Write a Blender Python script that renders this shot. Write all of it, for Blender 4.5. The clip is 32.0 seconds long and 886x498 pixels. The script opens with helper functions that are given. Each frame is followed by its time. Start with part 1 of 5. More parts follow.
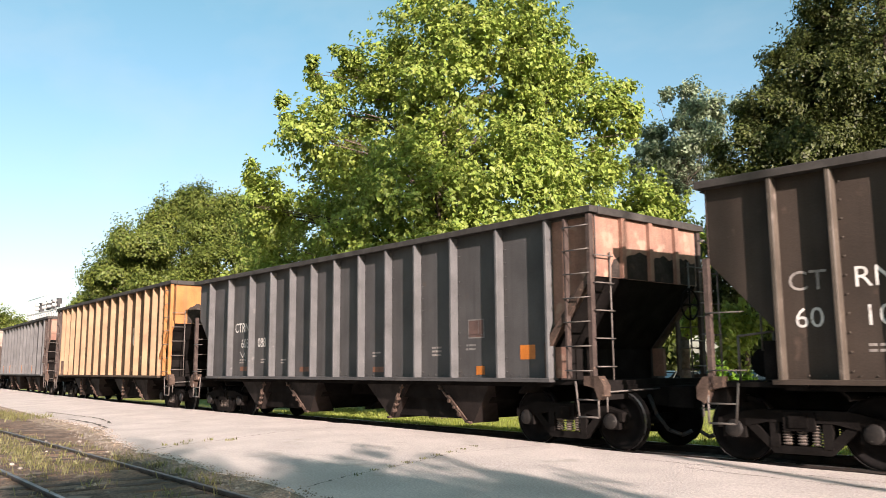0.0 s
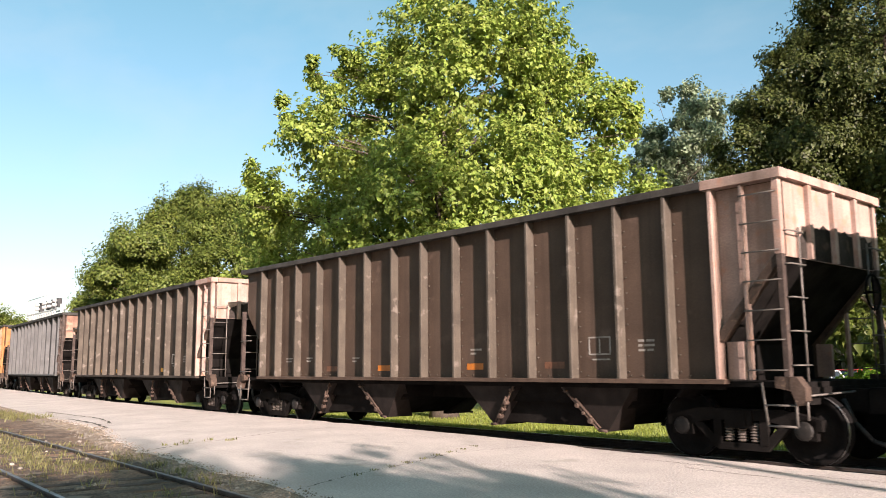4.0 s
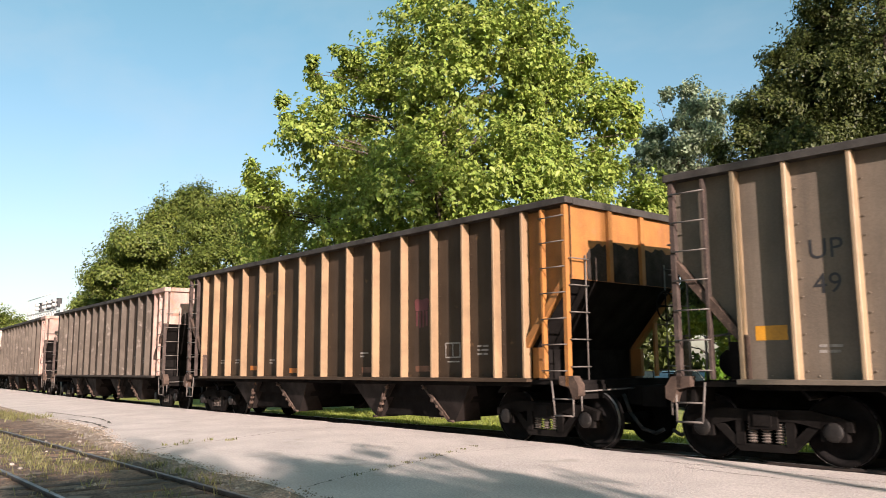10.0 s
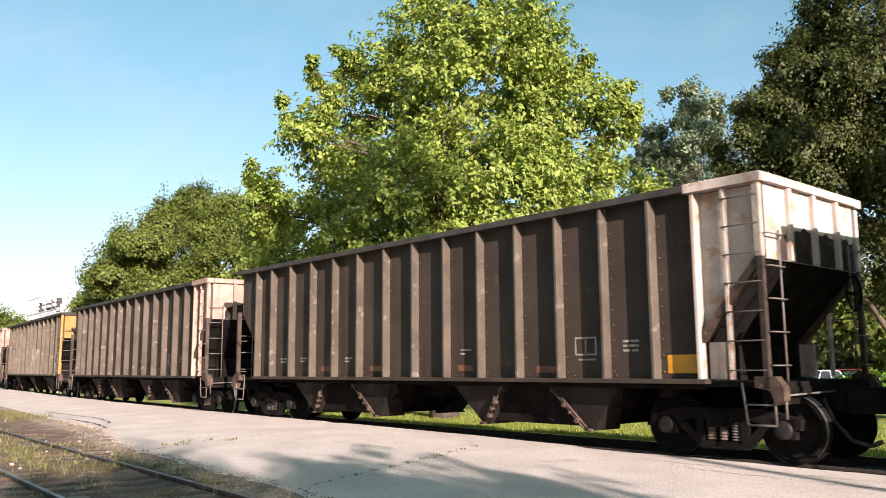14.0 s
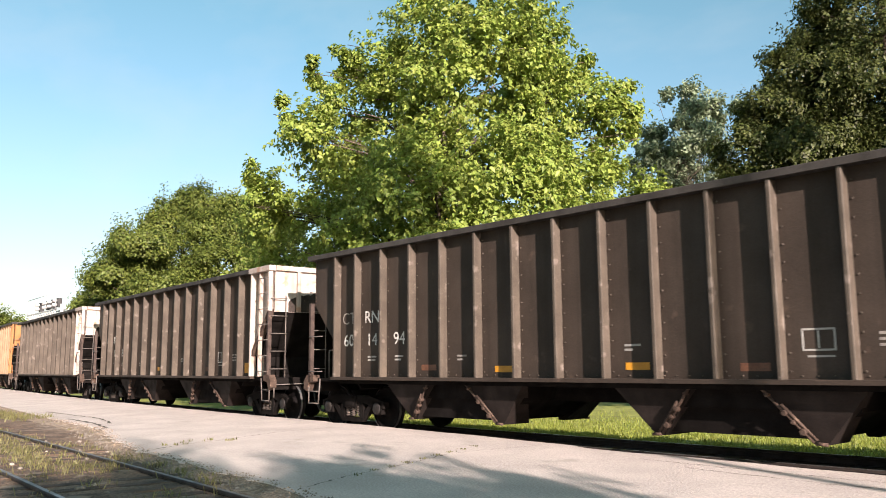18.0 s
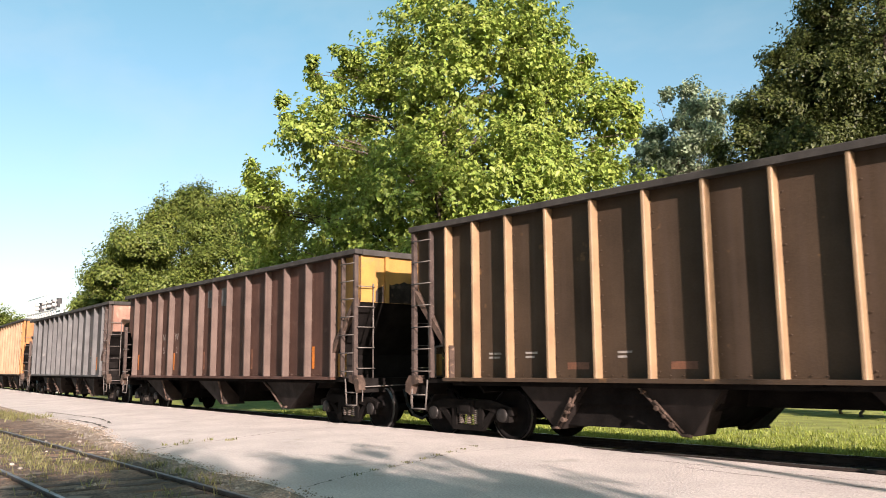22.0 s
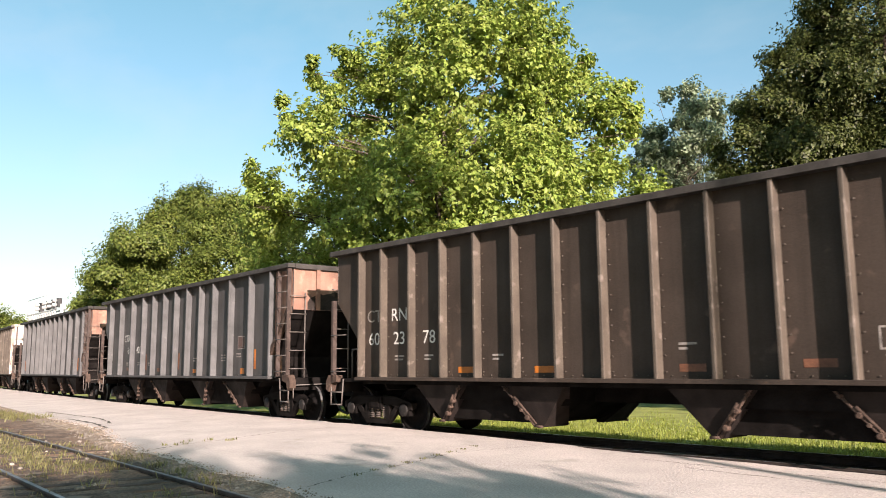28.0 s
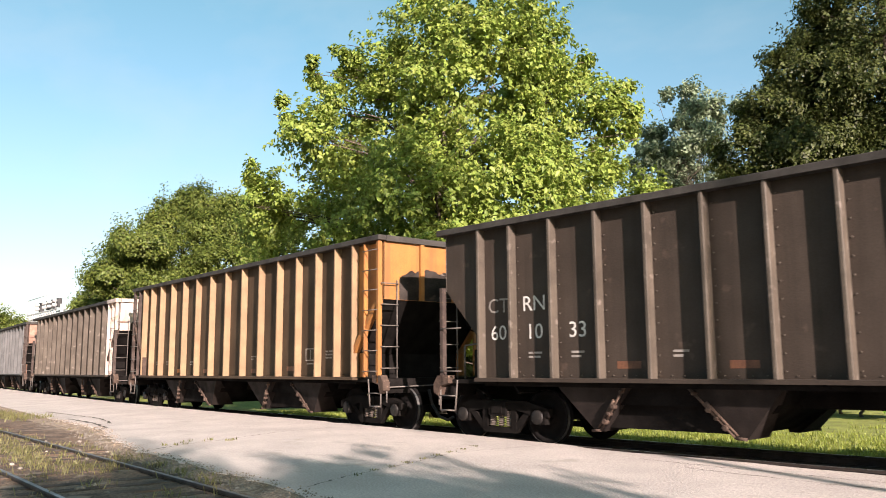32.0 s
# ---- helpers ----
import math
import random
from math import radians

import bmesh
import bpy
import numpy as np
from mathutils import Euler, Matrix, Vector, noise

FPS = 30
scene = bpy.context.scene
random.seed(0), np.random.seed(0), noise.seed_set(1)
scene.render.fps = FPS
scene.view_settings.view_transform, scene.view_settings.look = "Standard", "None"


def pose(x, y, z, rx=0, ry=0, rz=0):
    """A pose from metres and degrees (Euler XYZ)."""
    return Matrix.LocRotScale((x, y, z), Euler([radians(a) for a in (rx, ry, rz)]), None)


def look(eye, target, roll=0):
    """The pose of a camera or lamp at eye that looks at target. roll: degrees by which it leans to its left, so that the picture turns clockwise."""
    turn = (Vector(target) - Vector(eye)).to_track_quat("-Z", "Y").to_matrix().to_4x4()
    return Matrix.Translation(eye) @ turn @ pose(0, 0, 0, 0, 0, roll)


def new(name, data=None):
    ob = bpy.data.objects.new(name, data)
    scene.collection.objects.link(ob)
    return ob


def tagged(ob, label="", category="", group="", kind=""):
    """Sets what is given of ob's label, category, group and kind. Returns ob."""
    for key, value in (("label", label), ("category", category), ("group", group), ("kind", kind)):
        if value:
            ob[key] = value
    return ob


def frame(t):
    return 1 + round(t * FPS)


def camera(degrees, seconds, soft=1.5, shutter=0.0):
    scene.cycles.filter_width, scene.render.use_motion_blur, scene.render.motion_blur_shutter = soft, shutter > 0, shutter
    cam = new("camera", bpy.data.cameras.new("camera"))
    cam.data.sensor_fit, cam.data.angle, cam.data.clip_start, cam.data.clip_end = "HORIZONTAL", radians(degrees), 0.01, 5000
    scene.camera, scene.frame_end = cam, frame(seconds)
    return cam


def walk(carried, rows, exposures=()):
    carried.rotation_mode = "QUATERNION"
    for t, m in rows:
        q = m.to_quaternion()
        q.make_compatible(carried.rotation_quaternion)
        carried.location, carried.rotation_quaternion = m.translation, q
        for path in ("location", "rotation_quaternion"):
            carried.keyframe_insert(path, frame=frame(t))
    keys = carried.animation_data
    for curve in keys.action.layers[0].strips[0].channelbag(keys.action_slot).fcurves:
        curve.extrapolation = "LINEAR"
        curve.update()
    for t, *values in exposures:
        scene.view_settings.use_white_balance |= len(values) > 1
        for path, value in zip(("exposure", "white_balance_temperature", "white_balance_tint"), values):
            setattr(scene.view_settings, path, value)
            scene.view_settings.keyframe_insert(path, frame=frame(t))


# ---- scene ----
# camera: stands still on the pavement beside the tracks
EYE = Vector((0.0, 0.0, 1.31))
YAW, PITCH, ROLL = -0.79354, 0.14395, -0.441
AIM = Vector((math.sin(YAW) * math.cos(PITCH), math.cos(YAW) * math.cos(PITCH), math.sin(PITCH)))
cam = camera(57.025, 32.0, soft=0.95, shutter=0.06)
walk(cam, [(0.0, look(EYE, EYE + AIM, ROLL)), (32.0, look(EYE, EYE + AIM, ROLL))],
     exposures=[(0.0, 1.79), (7.0, 1.79), (8.0, 1.68), (9.0, 1.58), (10.0, 1.61), (11.0, 1.71), (12.0, 1.79), (24.0, 1.79), (25.0, 1.69), (26.5, 1.80), (32.0, 1.79)])

# light: low sun ahead of the train and a little on the camera's side, clear sky
SUN_EL, SUN_AZ = radians(18.5), radians(-21.0)
SUN_DIR = Vector((math.cos(SUN_AZ) * math.cos(SUN_EL), math.sin(SUN_AZ) * math.cos(SUN_EL), math.sin(SUN_EL)))
world = bpy.data.worlds.new("sky")
scene.world = world
world.use_nodes = True
sky = world.node_tree.nodes.new("ShaderNodeTexSky")
sky.sky_type, sky.sun_disc = "NISHITA", False
sky.sun_elevation, sky.sun_rotation = SUN_EL, radians(90) - SUN_AZ
sky.air_density, sky.dust_density, sky.ozone_density = 1.0, 1.6, 1.5
back = world.node_tree.nodes["Background"]
back.inputs["Strength"].default_value = 0.06
tint = world.node_tree.nodes.new("ShaderNodeMixRGB")
tint.blend_type = "MULTIPLY"
tint.inputs[0].default_value = 1.0
# paler and warmer near the horizon, more cyan overhead
lift = world.node_tree.nodes.new("ShaderNodeMixRGB")
lift.inputs[1].default_value, lift.inputs[2].default_value = (1.13, 1.02, 1.06, 1), (0.82, 1.22, 0.95, 1)
place = world.node_tree.nodes.new("ShaderNodeTexCoord")
split = world.node_tree.nodes.new("ShaderNodeSeparateXYZ")
grade = world.node_tree.nodes.new("ShaderNodeMapRange")
grade.inputs[1].default_value, grade.inputs[2].default_value = 0.08, 0.6
world.node_tree.links.new(place.outputs["Generated"], split.inputs[0])
world.node_tree.links.new(split.outputs["Z"], grade.inputs[0])
world.node_tree.links.new(grade.outputs[0], lift.inputs[0])
world.node_tree.links.new(lift.outputs[0], tint.inputs[2])
world.node_tree.links.new(sky.outputs[0], tint.inputs[1])
# thin high cirrus, barely whiter than the blue
streaks = world.node_tree.nodes.new("ShaderNodeMapping")
streaks.inputs["Rotation"].default_value, streaks.inputs["Scale"].default_value = (0.0, 0.0, radians(30)), (1.0, 3.2, 5.0)
wisps = world.node_tree.nodes.new("ShaderNodeTexNoise")
wisps.inputs["Scale"].default_value, wisps.inputs["Detail"].default_value, wisps.inputs["Roughness"].default_value = 2.2, 7.0, 0.55
thin = world.node_tree.nodes.new("ShaderNodeMapRange")
thin.inputs[1].default_value, thin.inputs[2].default_value, thin.inputs[3].default_value, thin.inputs[4].default_value = 0.45, 0.75, 0.0, 0.18
veil = world.node_tree.nodes.new("ShaderNodeMixRGB")
veil.inputs[2].default_value = (4.3, 4.4, 4.5, 1)
world.node_tree.links.new(place.outputs["Generated"], streaks.inputs[0])
world.node_tree.links.new(streaks.outputs[0], wisps.inputs["Vector"])
world.node_tree.links.new(wisps.outputs[0], thin.inputs[0])
world.node_tree.links.new(thin.outputs[0], veil.inputs[0])
world.node_tree.links.new(tint.outputs[0], veil.inputs[1])
world.node_tree.links.new(veil.outputs[0], back.inputs["Color"])
sun = new("sun", bpy.data.lights.new("sun", "SUN"))
sun.data.energy, sun.data.angle, sun.data.color = 5.0, radians(0.5), (1.0, 0.82, 0.75)
sun.matrix_world = look(SUN_DIR * 60, (0, 0, 0))


# ---- materials ----
COLOUR_SCALE = 0.78  # scales every mat() colour down to suit the sky strength and exposure


def mat(name, col, rough=0.7, metal=0.0, var=0.25, scale=3.0, fine=40.0, spots=None, spot_at=0.62, bump=0.15, streak=0.0,
        tone=0.0, spec=0.4, trans=0.0, grime=None, grit=0.5):
    """Procedural surface: two scales of noise in brightness, optional spots and vertical streaks of a second colour."""
    m = bpy.data.materials.new(name)
    m.use_nodes = True
    col = tuple(c * COLOUR_SCALE for c in col)
    spots = spots and tuple(c * COLOUR_SCALE for c in spots)
    grime = grime and tuple(c * COLOUR_SCALE for c in grime)
    nt = m.node_tree
    N, L = nt.nodes, nt.links
    bs = N["Principled BSDF"]
    bs.inputs["Metallic"].default_value = metal
    bs.inputs["Specular IOR Level"].default_value = spec
    co = N.new("ShaderNodeTexCoord")
    oi = N.new("ShaderNodeObjectInfo")
    off = N.new("ShaderNodeVectorMath")
    off.operation = "ADD"
    sc = N.new("ShaderNodeVectorMath")
    sc.operation = "SCALE"
    comb = N.new("ShaderNodeCombineXYZ")
    for k in range(3):
        L.new(oi.outputs["Random"], comb.inputs[k])
    L.new(comb.outputs[0], sc.inputs[0])
    sc.inputs["Scale"].default_value = 37.0
    L.new(co.outputs["Object"], off.inputs[0])
    L.new(sc.outputs[0], off.inputs[1])

    def tex(s, detail=5.0, stretch=None):
        n = N.new("ShaderNodeTexNoise")
        n.inputs["Scale"].default_value, n.inputs["Detail"].default_value = s, detail
        if stretch:
            mp = N.new("ShaderNodeMapping")
            mp.inputs["Scale"].default_value = stretch
            L.new(off.outputs[0], mp.inputs[0])
            L.new(mp.outputs[0], n.inputs["Vector"])
        else:
            L.new(off.outputs[0], n.inputs["Vector"])
        return n

    def rng(src, a, b, c, d):
        n = N.new("ShaderNodeMapRange")
        n.inputs[1].default_value, n.inputs[2].default_value, n.inputs[3].default_value, n.inputs[4].default_value = a, b, c, d
        L.new(src, n.inputs[0])
        return n.outputs[0]

    big, small = tex(scale), tex(fine, 4.0)
    hsv = N.new("ShaderNodeHueSaturation")
    hsv.inputs["Color"].default_value = (*col, 1)
    add = N.new("ShaderNodeMath")
    add.operation = "MULTIPLY"
    L.new(rng(big.outputs[0], 0.3, 0.7, 1 - var, 1 + var), add.inputs[0])
    L.new(rng(small.outputs[0], 0.3, 0.7, 1 - var * grit, 1 + var * grit), add.inputs[1])
    val = add.outputs[0]
    if tone:
        mu = N.new("ShaderNodeMath")
        mu.operation = "MULTIPLY"
        L.new(val, mu.inputs[0])
        L.new(rng(oi.outputs["Random"], 0, 1, 1 - tone, 1 + tone), mu.inputs[1])
        val = mu.outputs[0]
    L.new(val, hsv.inputs["Value"])
    out = hsv.outputs[0]

    def over(fac, c):
        nonlocal out
        mx = N.new("ShaderNodeMixRGB")
        L.new(fac, mx.inputs[0])
        L.new(out, mx.inputs[1])
        mx.inputs[2].default_value = (*c, 1)
        out = mx.outputs[0]

    if spots:
        over(rng(tex(scale * 2.3, 8.0).outputs[0], spot_at, spot_at + 0.1, 0, 0.85), spots)
    if streak:
        over(rng(tex(2.2, 6.0, (3.0, 3.0, 0.12)).outputs[0], 0.48, 0.75, 0, streak), grime or tuple(c * 0.35 for c in col))
    L.new(out, bs.inputs["Base Color"])
    L.new(rng(big.outputs[0], 0.3, 0.7, min(1, rough + 0.1), max(0.05, rough - 0.12)), bs.inputs["Roughness"])
    if trans:
        bs.inputs["Transmission Weight"].default_value = trans
    if bump:
        b = N.new("ShaderNodeBump")
        b.inputs["Strength"].default_value, b.inputs["Distance"].default_value = bump, 0.02
        L.new(small.outputs[0], b.inputs["Height"])
        L.new(b.outputs[0], bs.inputs["Normal"])
    return m


def leaf_mat(name, col, var=0.35):
    """Leaf surface, different from leaf to leaf, that lets some light through."""
    m = bpy.data.materials.new(name)
    m.use_nodes = True
    N, L = m.node_tree.nodes, m.node_tree.links
    bs = N["Principled BSDF"]
    geo = N.new("ShaderNodeNewGeometry")
    hsv = N.new("ShaderNodeHueSaturation")
    hsv.inputs["Color"].default_value = (*[c * 0.84 for c in col], 1)
    mr = N.new("ShaderNodeMapRange")
    mr.inputs[3].default_value, mr.inputs[4].default_value = 1 - var, 1 + var
    L.new(geo.outputs["Random Per Island"], mr.inputs[0])
    L.new(mr.outputs[0], hsv.inputs["Value"])
    mh = N.new("ShaderNodeMapRange")
    mh.inputs[3].default_value, mh.inputs[4].default_value = 0.485, 0.515
    mm = N.new("ShaderNodeMath")
    mm.operation = "FRACT"
    mk = N.new("ShaderNodeMath")
    mk.operation = "MULTIPLY"
    mk.inputs[1].default_value = 7.31
    L.new(geo.outputs["Random Per Island"], mk.inputs[0])
    L.new(mk.outputs[0], mm.inputs[0])
    L.new(mm.outputs[0], mh.inputs[0])
    L.new(mh.outputs[0], hsv.inputs["Hue"])
    L.new(hsv.outputs[0], bs.inputs["Base Color"])
    bs.inputs["Roughness"].default_value = 0.5
    bs.inputs["Specular IOR Level"].default_value = 0.35
    tr = N.new("ShaderNodeBsdfTranslucent")
    L.new(hsv.outputs[0], tr.inputs["Color"])
    mix = N.new("ShaderNodeMixShader")
    mix.inputs[0].default_value = 0.5
    L.new(bs.outputs[0], mix.inputs[1])
    L.new(tr.outputs[0], mix.inputs[2])
    L.new(mix.outputs[0], N["Material Output"].inputs["Surface"])
    return m


# ---- mesh building ----
class Shape:
    """A plain list of points and faces that grows by solids."""

    def __init__(self):
        self.v, self.f, self.s = [], [], []

    def hexa(self, p):
        """Eight corners: four below, four above, both rings anticlockwise from above."""
        k = len(self.v)
        self.v += [tuple(q) for q in p]
        self.f += [tuple(k + i for i in q) for q in ((3, 2, 1, 0), (4, 5, 6, 7), (0, 1, 5, 4), (1, 2, 6, 5), (2, 3, 7, 6), (3, 0, 4, 7))]
        self.s += [False] * 6
        return self

    def box(self, x0, x1, y0, y1, z0, z1):
        return self.hexa([(x0, y0, z0), (x1, y0, z0), (x1, y1, z0), (x0, y1, z0), (x0, y0, z1), (x1, y0, z1), (x1, y1, z1), (x0, y1, z1)])

    def soft(self, x0, x1, y0, y1, z0, z1, c=0.01):
        """A box with chamfered upright edges and top."""
        r = [(x0 + c, y0), (x1 - c, y0), (x1, y0 + c), (x1, y1 - c), (x1 - c, y1), (x0 + c, y1), (x0, y1 - c), (x0, y0 + c)]
        i = [(x0 + 2 * c, y0 + c), (x1 - 2 * c, y0 + c), (x1 - c, y0 + 2 * c), (x1 - c, y1 - 2 * c), (x1 - 2 * c, y1 - c), (x0 + 2 * c, y1 - c), (x0 + c, y1 - 2 * c), (x0 + c, y0 + 2 * c)]
        return self.rings([[(a, b, z0) for a, b in r], [(a, b, z1 - c) for a, b in r], [(a, b, z1) for a, b in i]])

    def rings(self, rows, smooth=False, cap=True):
        k, n = len(self.v), len(rows[0])
        for r in rows:
            self.v += [tuple(q) for q in r]
        for a in range(len(rows) - 1):
            for b in range(n):
                c = (b + 1) % n
                self.f.append((k + a * n + b, k + a * n + c, k + (a + 1) * n + c, k + (a + 1) * n + b))
                self.s.append(smooth)
        if cap:
            self.f += [tuple(k + i for i in reversed(range(n))), tuple(k + (len(rows) - 1) * n + i for i in range(n))]
            self.s += [False, False]
        return self

    def prism_y(self, pts, y0, y1):
        """A polygon of (x, z), drawn through from y0 to y1."""
        return self.rings([[(x, y0, z) for x, z in pts], [(x, y1, z) for x, z in pts]])

    def prism_x(self, pts, x0, x1):
        return self.rings([[(x0, y, z) for y, z in pts], [(x1, y, z) for y, z in pts]])

    def tube(self, a, b, r0, r1=None, n=8, smooth=True):
        a, b = Vector(a), Vector(b)
        r1 = r0 if r1 is None else r1
        d = (b - a).normalized()
        u = d.cross(Vector((0, 0, 1)) if abs(d.z) < 0.9 else Vector((1, 0, 0))).normalized()
        w = d.cross(u)
        ring = [(math.cos(2 * math.pi * i / n), math.sin(2 * math.pi * i / n)) for i in range(n)]
        return self.rings([[a + (u * c + w * s) * r0 for c, s in ring], [b + (u * c + w * s) * r1 for c, s in ring]], smooth)

    def bar(self, pts, r, n=6):
        for a, b in zip(pts, pts[1:]):
            self.tube(a, b, r, r, n)
        return self

    def lathe_y(self, profile, cx, cz, n=24):
        """Profile of (y, radius) turned about an axle along y."""
        return self.rings([[(cx + r * math.cos(2 * math.pi * i / n), y, cz + r * math.sin(2 * math.pi * i / n)) for i in range(n)] for y, r in profile], True)

    def mesh(self, name):
        me = bpy.data.meshes.new(name)
        me.from_pydata(self.v, [], self.f)
        me.polygons.foreach_set("use_smooth", self.s)
        me.materials.append(None)
        me.update()
        return me


def part(name, shape, material, parent=None, label="", at=None):
    """Links a shape (or a mesh that is shared) as one mesh object under its thing."""
    me = shape.mesh(name) if isinstance(shape, Shape) else shape
    ob = new(name, me)
    ob.material_slots[0].link = "OBJECT"
    ob.material_slots[0].material = material
    ob.parent = parent
    if at is not None:
        ob.matrix_basis = at
    if label:
        ob["label"] = label
    return ob


def thing(name, label, category, group="", kind="", at=None):
    ob = new(name)
    ob.empty_display_size = 0.3
    if at is not None:
        ob.matrix_basis = at
    return tagged(ob, label, category, group, kind)


def words(text, size, name="lettering", align="CENTER", narrow=1.0):
    """A flat mesh of letters that stands upright and faces -y."""
    cu = bpy.data.curves.new(name, "FONT")
    cu.body, cu.size, cu.align_x, cu.align_y, cu.resolution_u = text, size, align, "CENTER", 3
    cu.fill_mode = "FRONT"
    ob = bpy.data.objects.new(name, cu)
    scene.collection.objects.link(ob)
    bpy.context.view_layer.update()
    me = bpy.data.meshes.new_from_object(ob.evaluated_get(bpy.context.evaluated_depsgraph_get()))
    bpy.data.objects.remove(ob)
    bpy.data.curves.remove(cu)
    me.transform(Matrix.Rotation(radians(90), 4, "X") @ Matrix.Diagonal((narrow, 1, 1, 1)))
    me.materials.clear()
    me.materials.append(None)
    return me


# ---- the main track: a wide curve, straight at both far ends ----
NEAR, BEND, EASE, WIDE = 10.286, 0.00507, 0.0000132, 1.575


BOGIE = 6.20  # from the middle of a car to the middle of a bogie


def track(s, off=WIDE):
    """The place s metres along the line, off metres behind the cars' near face."""
    c = max(-64.0, min(30.0, s))
    slope = BEND * c + 3 * EASE * c * c
    p = Vector((c - off * slope, NEAR + BEND * c * c / 2 + EASE * c ** 3 + off, 0))
    if s != c:
        p += Vector((1.0, slope, 0)).normalized() * (s - c)
    return p


def car_pose(s):
    """The pose of a car whose middle is at s: both bogies stand on the line."""
    a, b = track(s - BOGIE), track(s + BOGIE)
    m = (a + b) / 2
    return pose(m.x, m.y, 0, 0, 0, math.degrees(math.atan2(b.y - a.y, b.x - a.x)))


# ---- surfaces of the place ----
M_PAVE = mat("old_asphalt", (0.535, 0.472, 0.437), 0.9, var=0.11, scale=0.8, fine=38.0, spots=(0.42, 0.38, 0.34), spot_at=0.62, bump=0.8, grit=2.2)
M_CRACK = mat("crack_fill", (0.07, 0.06, 0.045), 0.95, var=0.4, scale=6.0, bump=0.4)
M_DIRT = mat("brown_dirt", (0.15, 0.098, 0.066), 0.95, var=0.5, scale=1.3, fine=26.0, spots=(0.29, 0.23, 0.175), spot_at=0.56, bump=1.0, grit=1.5)
M_VERGE = mat("gritty_verge", (0.27, 0.205, 0.15), 0.95, var=0.4, scale=3.0, fine=34.0, spots=(0.15, 0.10, 0.07), spot_at=0.54, bump=0.9, grit=1.5)
M_LAWN = mat("lawn_soil", (0.23, 0.255, 0.05), 0.95, var=0.3, scale=1.2, fine=60.0, bump=0.6)
M_BALLAST = mat("ballast", (0.075, 0.065, 0.058), 0.95, var=0.5, scale=9.0, fine=30.0, bump=0.9)
M_RAIL = mat("rail_side", (0.036, 0.027, 0.023), 0.75, 0.3, var=0.3, scale=6.0)
M_RAILTOP = mat("rail_top", (0.45, 0.43, 0.42), 0.32, 0.9, var=0.15, scale=3.0)
M_RAILDULL = mat("dull_rail_top", (0.16, 0.14, 0.125), 0.45, 0.6, var=0.3, scale=3.0)
M_TIE = mat("tie_wood", (0.082, 0.055, 0.04), 0.9, var=0.4, scale=5.0, fine=60.0, bump=0.6, tone=0.25)
M_STONE = mat("pale_stones", (0.24, 0.21, 0.18), 0.9, var=0.3, tone=0.3)
M_BARK = mat("bark", (0.085, 0.065, 0.05), 0.95, var=0.4, scale=4.0, fine=25.0, bump=0.9)
L_MAPLE = leaf_mat("maple_leaf", (0.275, 0.350, 0.075), 0.32)
L_DEEP = leaf_mat("deep_leaf", (0.080, 0.098, 0.028), 0.5)
L_DOME = leaf_mat("far_leaf", (0.15, 0.19, 0.04), 0.4)
L_PALE = leaf_mat("pale_leaf", (0.26, 0.32, 0.20), 0.4)
L_GRASS = leaf_mat("grass_blade", (0.245, 0.285, 0.055), 0.35)
L_WEED = leaf_mat("weed_blade", (0.20, 0.19, 0.08), 0.4)
L_BUSH = leaf_mat("bush_leaf", (0.15, 0.27, 0.03), 0.35)
M_ROAD = mat("lot_asphalt", (0.17, 0.165, 0.16), 0.9, var=0.2, scale=1.0, bump=0.3)
M_GLASS = mat("dark_glass", (0.02, 0.025, 0.03), 0.08, var=0.1, bump=0, spec=0.6)
M_CARWHITE = mat("white_car_paint", (0.72, 0.72, 0.72), 0.25, var=0.04, bump=0)
M_CARSILVER = mat("silver_car_paint", (0.42, 0.43, 0.45), 0.3, 0.5, var=0.05, bump=0)
M_CARDARK = mat("dark_car_paint", (0.03, 0.035, 0.045), 0.25, var=0.05, bump=0)
M_CARRED = mat("red_car_paint", (0.35, 0.03, 0.03), 0.25, var=0.05, bump=0)
M_TAIL = mat("red_lamp_glass", (0.6, 0.02, 0.02), 0.2, var=0.05, bump=0)
M_WALLGREY = mat("grey_wall", (0.4, 0.39, 0.37), 0.85, var=0.12)
M_ROOF = mat("dark_roof", (0.09, 0.085, 0.085), 0.85, var=0.2)
M_SIGNAL = mat("pale_signal_steel", (0.5, 0.5, 0.5), 0.6, var=0.15)


def sheet(name, rings, material, label, category, z=None):
    """A flat piece of ground from an outline, with a skirt that goes down."""
    s = Shape()
    top = [(x, y, 0.0) for x, y in rings]
    s.rings([[(x, y, -0.6) for x, y in rings], top])
    ob = part(name, s, material)
    ob.location.z = z or 0.0
    return tagged(ob, label, category, kind="structure")


# ground that reaches the horizon, lawn beyond the line
g = Shape()
g.v = [(-2500, -2500, -0.45), (2500, -2500, -0.45), (2500, 2500, -0.45), (-2500, 2500, -0.45)]
g.f, g.s = [(0, 1, 2, 3)], [False]
tagged(part("ground", g, M_LAWN), "wide flat ground with mown green grass", "ground", kind="structure")

